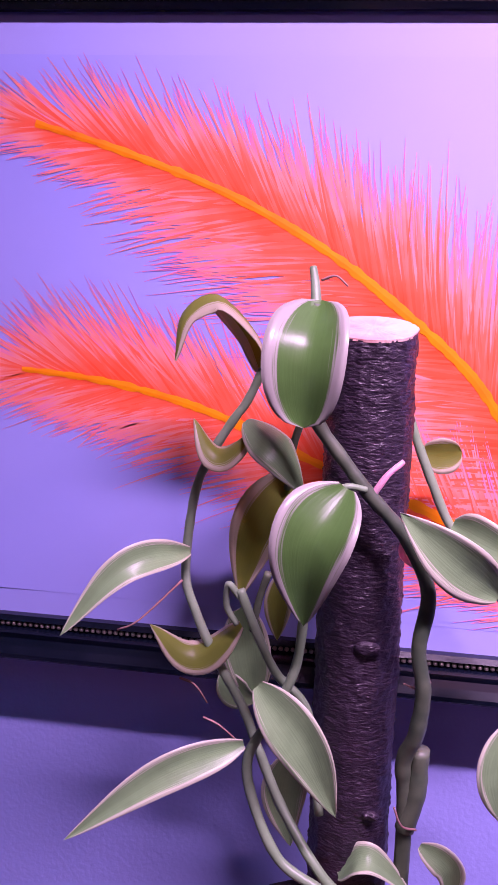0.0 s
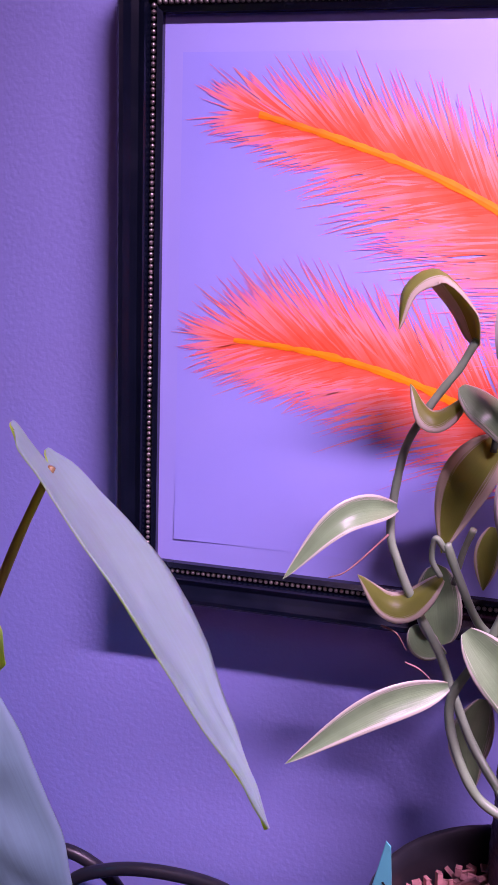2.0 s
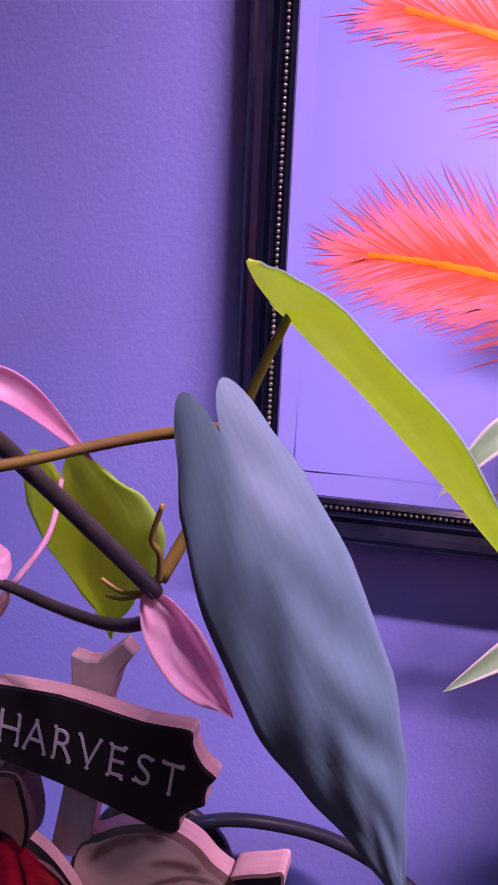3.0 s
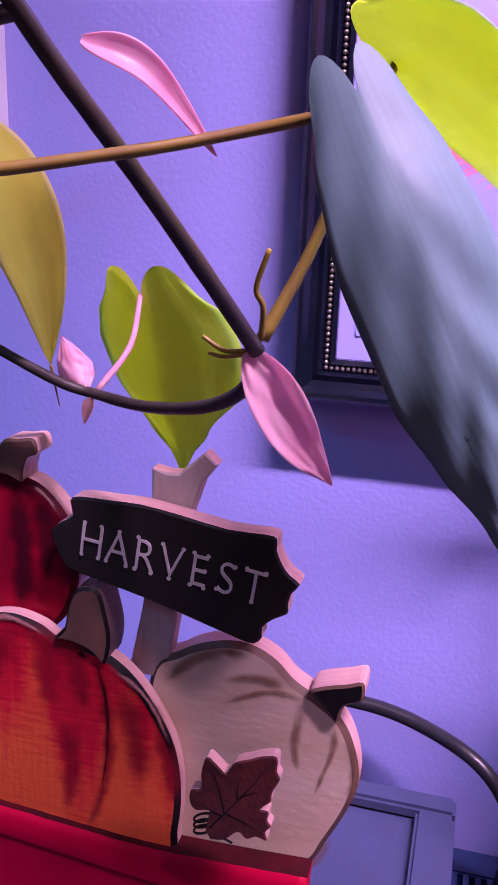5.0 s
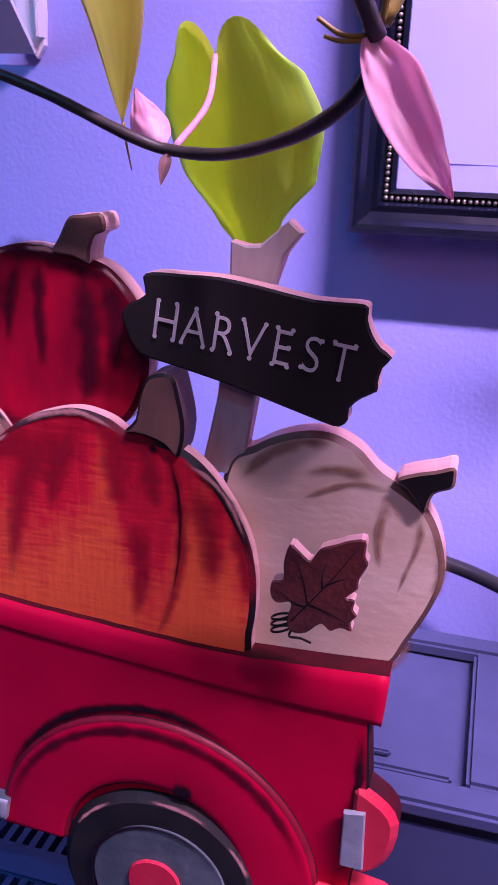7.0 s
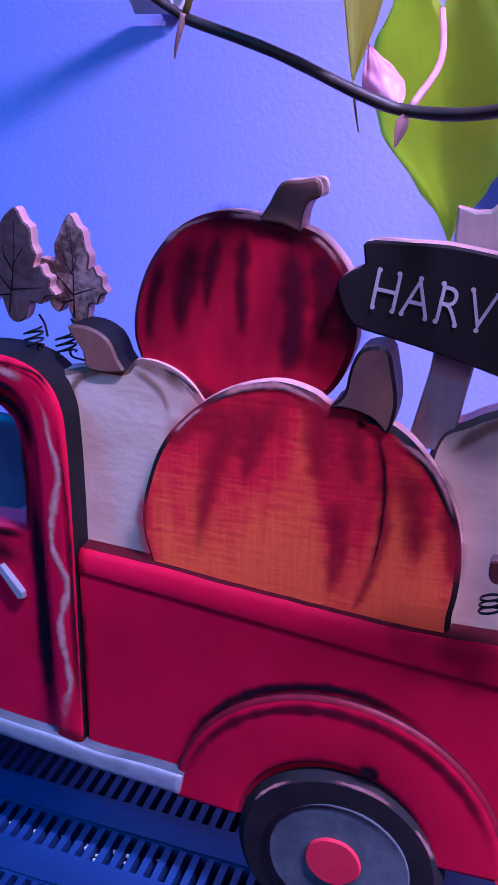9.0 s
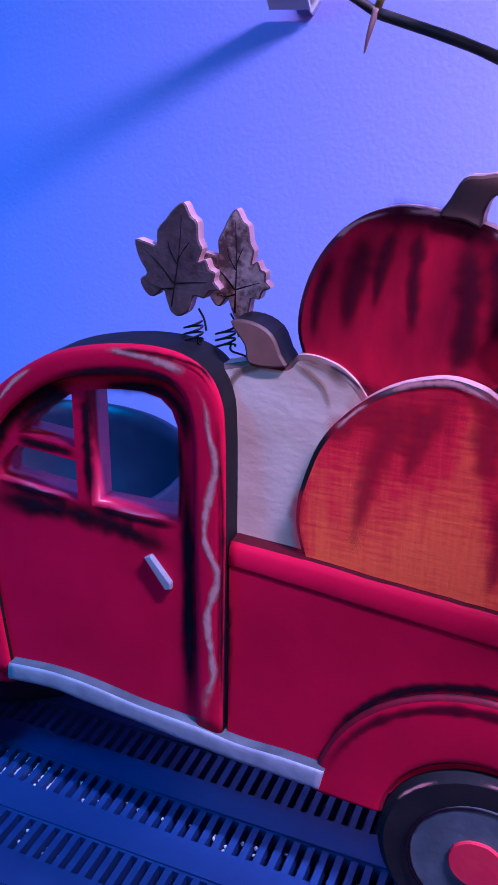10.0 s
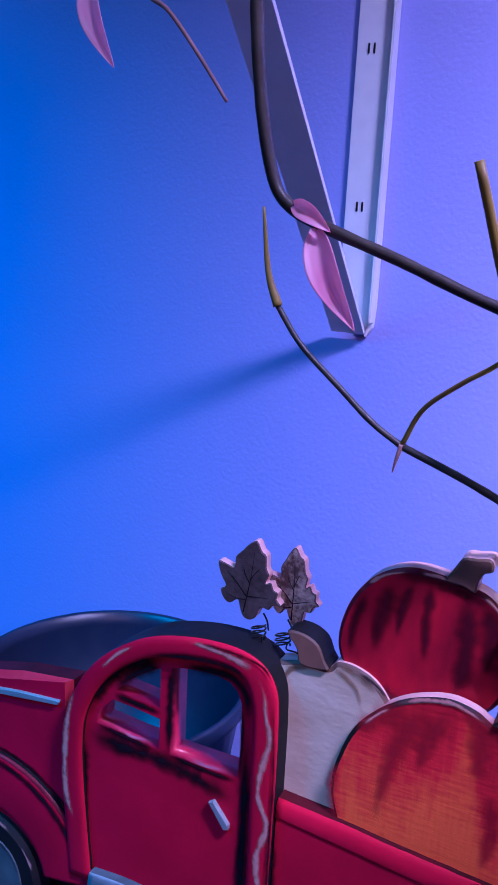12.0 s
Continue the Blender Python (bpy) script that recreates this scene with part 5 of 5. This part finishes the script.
def vanilla_orchid():
    top = thing("vanilla_orchid", 0.0, 0.37, 0.96, "variegated vanilla orchid vine climbing a log in a pot", "plant")

    def stem(pts, r0, r1=None, m=STEM, name="stem"):
        bm = bmesh.new()
        tube(bm, pts, r0, r1, 10, 8, 0.12)
        return part(name, bm, m, top, smooth=True)
    stem([(-0.037, 0.412, 1.325), (-0.044, 0.415, 1.310), (-0.050, 0.415, 1.301), (-0.060, 0.416, 1.284), (-0.068, 0.418, 1.263), (-0.0715, 0.417, 1.225), (-0.066, 0.415, 1.206), (-0.055, 0.412, 1.184),
          (-0.041, 0.410, 1.161), (-0.032, 0.408, 1.140), (-0.020, 0.402, 1.116), (-0.002, 0.388, 1.096), (0.013, 0.384, 1.083), (0.038, 0.386, 1.076), (0.058, 0.395, 1.070), (0.085, 0.40, 1.072)], 0.0021, 0.0026)
    stem([(-0.011, 0.382, 1.226), (-0.014, 0.383, 1.197), (-0.024, 0.385, 1.171), (-0.034, 0.385, 1.148), (-0.030, 0.385, 1.124), (-0.017, 0.380, 1.101), (0.002, 0.375, 1.092), (0.016, 0.372, 1.083), (0.03, 0.37, 1.05), (0.03, 0.365, 0.955)], 0.0022, 0.0028)
    stem([(-0.013, 0.386, 1.357), (-0.014, 0.384, 1.33), (-0.011, 0.382, 1.311), (0.004, 0.381, 1.291), (0.014, 0.381, 1.279), (0.030, 0.383, 1.261), (0.041, 0.385, 1.237), (0.039, 0.385, 1.211), (0.0425, 0.385, 1.19), (0.041, 0.387, 1.168), (0.037, 0.392, 1.150), (0.040, 0.395, 1.11), (0.04, 0.39, 0.955)], 0.0026, 0.0040, STEMDARK)
    stem([(0.027, 0.434, 1.312), (0.033, 0.432, 1.296), (0.042, 0.430, 1.275), (0.053, 0.428, 1.253), (0.07, 0.42, 1.236), (0.09, 0.41, 1.20)], 0.0022, 0.0024)
    stem([(-0.0425, 0.402, 1.224), (-0.035, 0.400, 1.207), (-0.024, 0.398, 1.186), (-0.008, 0.396, 1.168), (0.0, 0.39, 1.12)], 0.0022, 0.0022)
    stem([(-0.0425, 0.402, 1.220), (-0.048, 0.402, 1.226), (-0.049, 0.405, 1.214), (-0.044, 0.405, 1.205)], 0.0017, 0.0014)
    stem([(-0.030, 0.405, 1.232), (-0.034, 0.408, 1.218), (-0.037, 0.41, 1.20)], 0.0018, 0.0016, STEMDARK)
    stem([(-0.018, 0.405, 1.305), (-0.022, 0.41, 1.29), (-0.024, 0.415, 1.27)], 0.0018, 0.0018, STEMDARK)
    stem([(0.044, 0.394, 1.157), (0.044, 0.394, 1.135), (0.040, 0.394, 1.115)], 0.0048, 0.0046, STEMDARK, "cut_stem")
    stem([(-0.016, 0.40, 1.371), (-0.0145, 0.396, 1.364), (-0.013, 0.39, 1.352)], 0.0016, 0.0026, STEM, "shoot_tip")
    stem([(0.0265, 0.386, 1.2935), (0.020, 0.382, 1.288), (0.0145, 0.381, 1.279)], 0.0012, 0.0016, BRACT, "aerial_root")
    stem([(0.012, 0.378, 1.2825), (0.005, 0.376, 1.284), (0.0, 0.376, 1.282)], 0.0013, 0.0018, STEM, "leaf_stalk")
    stem([(0.036, 0.386, 1.247), (0.029, 0.386, 1.253), (0.030, 0.388, 1.262)], 0.0012, 0.0018, BRACT, "aerial_root")
    for pts in ([(0.046, 0.392, 1.192), (0.041, 0.388, 1.19), (0.034, 0.39, 1.191)], [(-0.058, 0.40, 1.158), (-0.05, 0.398, 1.156), (-0.042, 0.40, 1.148)], [(-0.072, 0.41, 1.172), (-0.064, 0.408, 1.170), (-0.058, 0.41, 1.16)],
                [(0.045, 0.39, 1.118), (0.038, 0.386, 1.122), (0.034, 0.388, 1.13)], [(-0.072, 0.412, 1.222), (-0.09, 0.40, 1.205), (-0.10, 0.398, 1.20)], [(-0.012, 0.396, 1.366), (-0.006, 0.394, 1.368), (-0.001, 0.396, 1.364)]):
        bm = bmesh.new()
        tube(bm, pts, 0.0006, 0.0004, 6, 6, 0.3)
        part("tendril", bm, ROOT, top, "thin dry aerial root", smooth=True)

    def blade(pts, w, side=None, cup=0.3, m=VARIEGATED, prof="oval", ripple=0.02):
        bm = bmesh.new()
        if side is None:
            d = Vector(pts[-1]) - Vector(pts[0])
            side = d.cross(Vector((0, 1, 0)))
        leaf(bm, pts, w, side, cup, prof, ripple)
        part("leaf", bm, m, top, smooth=True)
    blade([(-0.036, 0.415, 1.322), (-0.041, 0.414, 1.340), (-0.058, 0.410, 1.357), (-0.0715, 0.404, 1.349), (-0.0735, 0.398, 1.329)], 0.024, (-0.55, 0.75, 0.1), 0.5, UNDERSIDE)
    blade([(-0.011, 0.386, 1.358), (-0.0145, 0.368, 1.338), (-0.0145, 0.369, 1.309)], 0.034, (-1, 0.1, 0), -0.45, BROADLEAF, prof="round")
    blade([(-0.040, 0.404, 1.297), (-0.055, 0.402, 1.287), (-0.067, 0.406, 1.302)], 0.015, (0.1, 0.6, 0.5), 0.4, UNDERSIDE)
    blade([(-0.042, 0.402, 1.304), (-0.026, 0.394, 1.293), (-0.014, 0.396, 1.273)], 0.022, (0.515, 0.69, 0.333), -0.3)
    blade([(-0.021, 0.420, 1.277), (-0.037, 0.414, 1.250), (-0.0445, 0.415, 1.214)], 0.027, (-0.8, 0.2, 0.4), -0.2, UNDERSIDE)
    blade([(0.004, 0.374, 1.2835), (-0.009, 0.361, 1.262), (-0.0105, 0.369, 1.224)], 0.034, (-1, 0.1, 0.15), -0.45, BROADLEAF)
    blade([(-0.069, 0.412, 1.237), (-0.093, 0.388, 1.236), (-0.120, 0.376, 1.205)], 0.016, (-0.2, 0.35, 0.9), -0.4)
    blade([(-0.043, 0.412, 1.202), (-0.065, 0.408, 1.185), (-0.086, 0.405, 1.201)], 0.018, (0.1, 0.5, 0.6), 0.4, UNDERSIDE)
    blade([(-0.046, 0.442, 1.198), (-0.043, 0.440, 1.175), (-0.039, 0.442, 1.151)], 0.026, prof="round")
    blade([(-0.036, 0.383, 1.157), (-0.070, 0.364, 1.149), (-0.110, 0.350, 1.121)], 0.0175, (-0.2, 0.25, 0.9), -0.35)
    blade([(-0.030, 0.381, 1.188), (-0.008, 0.372, 1.166), (0.008, 0.374, 1.131)], 0.025)
    blade([(0.070, 0.382, 1.239), (0.048, 0.372, 1.258), (0.026, 0.374, 1.275)], 0.024)
    blade([(0.037, 0.440, 1.286), (0.047, 0.440, 1.285), (0.056, 0.441, 1.287)], 0.018, m=UNDERSIDE, prof="round")
    blade([(0.051, 0.405, 1.262), (0.065, 0.395, 1.257), (0.09, 0.395, 1.246)], 0.022)
    blade([(0.080, 0.362, 1.195), (0.076, 0.358, 1.17), (0.079, 0.36, 1.145)], 0.026)
    blade([(0.011, 0.392, 1.086), (0.024, 0.388, 1.101), (0.046, 0.39, 1.083)], 0.015, (0.1, 0.6, 0.5), 0.3)
    blade([(0.048, 0.394, 1.107), (0.062, 0.390, 1.099), (0.063, 0.392, 1.078)], 0.015)
    blade([(-0.022, 0.392, 1.238), (-0.0235, 0.390, 1.222), (-0.0235, 0.392, 1.205)], 0.013, m=UNDERSIDE)
    blade([(-0.056, 0.442, 1.160), (-0.047, 0.440, 1.150), (-0.036, 0.442, 1.146)], 0.018)
    blade([(-0.015, 0.425, 1.13), (-0.02, 0.43, 1.10), (-0.015, 0.43, 1.07)], 0.024)


vanilla_orchid()


# ---- trailing philodendron ----
def philodendron():
    top = thing("philodendron", -0.24, 0.10, 1.40, "trailing philodendron vine with silver and lime leaves", "plant")

    def stem(pts, r0, r1=None, m=VINE, name="vine", sides=12):
        bm = bmesh.new()
        tube(bm, pts, r0, r1, sides, 8, 0.08)
        return part(name, bm, m, top, smooth=True)

    def blade(pts, w, side, cup, m, prof="oval", ripple=0.02, name="leaf", lobe=0.0, label="", vein=0.0):
        bm = bmesh.new()
        leaf(bm, pts, w, side, cup, prof, ripple, lobe=lobe, nu=44, nv=18, vein=vein)
        part(name, bm, m, top, label, smooth=True)
    stem([(-0.262, 0.03, 1.46), (-0.250, 0.068, 1.385), (-0.236, 0.098, 1.331), (-0.223, 0.125, 1.295), (-0.210, 0.150, 1.267), (-0.200, 0.169, 1.245), (-0.191, 0.187, 1.224)], 0.0019, 0.0023, VINE)
    stem([(-0.190, 0.189, 1.221), (-0.198, 0.196, 1.210), (-0.215, 0.210, 1.201), (-0.240, 0.228, 1.195), (-0.262, 0.238, 1.195), (-0.276, 0.236, 1.199), (-0.305, 0.236, 1.211), (-0.337, 0.240, 1.221)], 0.0022, 0.0018)
    stem([(-0.337, 0.240, 1.221), (-0.352, 0.240, 1.230), (-0.369, 0.240, 1.244), (-0.390, 0.240, 1.262), (-0.403, 0.240, 1.279)], 0.0016, 0.0014)
    stem([(-0.403, 0.240, 1.279), (-0.409, 0.240, 1.295), (-0.413, 0.240, 1.324)], 0.0024, 0.0007, PETIOLE, "growing_tip")
    stem([(-0.337, 0.240, 1.222), (-0.328, 0.236, 1.240), (-0.312, 0.230, 1.254), (-0.293, 0.222, 1.268), (-0.280, 0.21, 1.285)], 0.0012, 0.0011, PETIOLE, "leaf_stalk")
    stem([(-0.337, 0.239, 1.222), (-0.3385, 0.237, 1.214), (-0.3395, 0.237, 1.209)], 0.0012, 0.0003, ROOT, "root_stub")
    # upper side branch
    stem([(-0.223, 0.125, 1.295), (-0.25, 0.118, 1.289), (-0.28, 0.118, 1.297), (-0.31, 0.12, 1.308), (-0.333, 0.12, 1.316), (-0.346, 0.12, 1.322), (-0.353, 0.12, 1.332), (-0.359, 0.12, 1.36), (-0.362, 0.12, 1.40), (-0.36, 0.115, 1.46)], 0.0017, 0.0022)
    blade([(-0.337, 0.119, 1.316), (-0.331, 0.115, 1.302), (-0.321, 0.117, 1.286)], 0.010, (1, 0.2, 0.5), 0.5, BRACT, name="bract")
    blade([(-0.345, 0.119, 1.323), (-0.338, 0.116, 1.320), (-0.331, 0.117, 1.315)], 0.006, (0.3, 0.2, 1), 0.5, BRACT, name="bract")
    blade([(-0.424, 0.12, 1.392), (-0.420, 0.118, 1.378), (-0.413, 0.12, 1.364)], 0.008, (1, 0.2, 0.4), 0.5, BRACT, name="bract")
    stem([(-0.43, 0.13, 1.41), (-0.405, 0.125, 1.388), (-0.392, 0.12, 1.380), (-0.380, 0.12, 1.366), (-0.370, 0.12, 1.353)], 0.0009, 0.0006, ROOT, "aerial_root")
    stem([(-0.36, 0.115, 1.46), (-0.39, 0.12, 1.43), (-0.43, 0.13, 1.41), (-0.45, 0.135, 1.41)], 0.0014, 0.0012)
    # bract and little roots at the lower joint
    blade([(-0.193, 0.186, 1.224), (-0.186, 0.188, 1.212), (-0.178, 0.191, 1.198), (-0.1695, 0.193, 1.187)], 0.015, (0.8, 0.3, 0.5), 0.55, BRACT, name="bract", ripple=0.12)
    stem([(-0.190, 0.187, 1.227), (-0.189, 0.184, 1.236), (-0.1905, 0.182, 1.241), (-0.187, 0.180, 1.251)], 0.0009, 0.0007, PETIOLE, "aerial_root")
    stem([(-0.193, 0.187, 1.224), (-0.199, 0.184, 1.224), (-0.205, 0.183, 1.2275)], 0.0007, 0.0006, PETIOLE, "aerial_root")
    stem([(-0.193, 0.187, 1.223), (-0.199, 0.183, 1.2225), (-0.203, 0.182, 1.2235)], 0.0006, 0.0005, PETIOLE, "aerial_root")
    # stalks
    stem([(-0.190, 0.188, 1.227), (-0.180, 0.197, 1.250), (-0.171, 0.206, 1.278), (-0.1625, 0.211, 1.299)], 0.0019, 0.0012, PETIOLE, "leaf_stalk")
    stem([(-0.285, 0.10, 1.335), (-0.272, 0.108, 1.292), (-0.262, 0.111, 1.273), (-0.240, 0.115, 1.2655), (-0.207, 0.132, 1.2705), (-0.181, 0.144, 1.2765), (-0.1600, 0.1440, 1.2810)], 0.0014, 0.0012, PETIOLE, "leaf_stalk")
    stem([(-0.262, 0.240, 1.196), (-0.256, 0.255, 1.210), (-0.259, 0.272, 1.226)], 0.0012, 0.0010, BRACT, "leaf_stalk")
    # leaves
    blade([(-0.1600, 0.1330, 1.2820), (-0.1480, 0.1260, 1.2600), (-0.1350, 0.1250, 1.2330), (-0.1260, 0.1280, 1.2120), (-0.1180, 0.1320, 1.1880)], 0.0300, (0.85, 0.35, 0.4), -0.35, SILVERLEAF, "silver", 0.015, lobe=0.010, vein=0.05, label="silver blue arrow-shaped leaf")
    blade([(-0.1660, 0.216, 1.2985), (-0.142, 0.198, 1.2825), (-0.116, 0.180, 1.2620), (-0.094, 0.168, 1.241), (-0.0835, 0.164, 1.226)], 0.068, (-0.13, 0.955, -0.28), 0.14, [PALELEAF, LIME], "heart", 0.02, lobe=0.012, label="lime green leaf seen edge-on")
    blade([(-0.2590, 0.272, 1.2255), (-0.2560, 0.281, 1.2040), (-0.2550, 0.291, 1.1800), (-0.2530, 0.300, 1.1600), (-0.2520, 0.304, 1.1460)], 0.067, (0.92, -0.27, 0.2), -0.27, LIME, "heart", 0.02, lobe=0.012, label="lime green heart-shaped leaf")
    blade([(-0.292, 0.214, 1.285), (-0.281, 0.216, 1.263), (-0.278, 0.228, 1.236), (-0.281, 0.242, 1.203)], 0.026, (0.6, 0.75, 0.0), 0.35, YELLOW, "oval", 0.02, label="yellow-green hanging leaf")
    stem([(-0.281, 0.242, 1.203), (-0.280, 0.243, 1.195), (-0.2785, 0.243, 1.188)], 0.0006, 0.0002, PETIOLE, "leaf_tip")
    blade([(-0.266, 0.238, 1.196), (-0.272, 0.240, 1.204), (-0.277, 0.243, 1.2135)], 0.013, (0.7, 0.3, 0.6), 0.6, BRACT, name="bract", ripple=0.1)
    blade([(-0.263, 0.237, 1.194), (-0.264, 0.236, 1.190), (-0.2655, 0.236, 1.184)], 0.004, (1, 0.2, 0.2), 0.5, ROOT, name="dry_sheath")
    blade([(-0.2120, 0.128, 1.2905), (-0.2010, 0.133, 1.2860), (-0.1895, 0.143, 1.2710)], 0.0065, (0.2, 0.4, 0.9), 0.5, BRACT, name="bract")


philodendron()
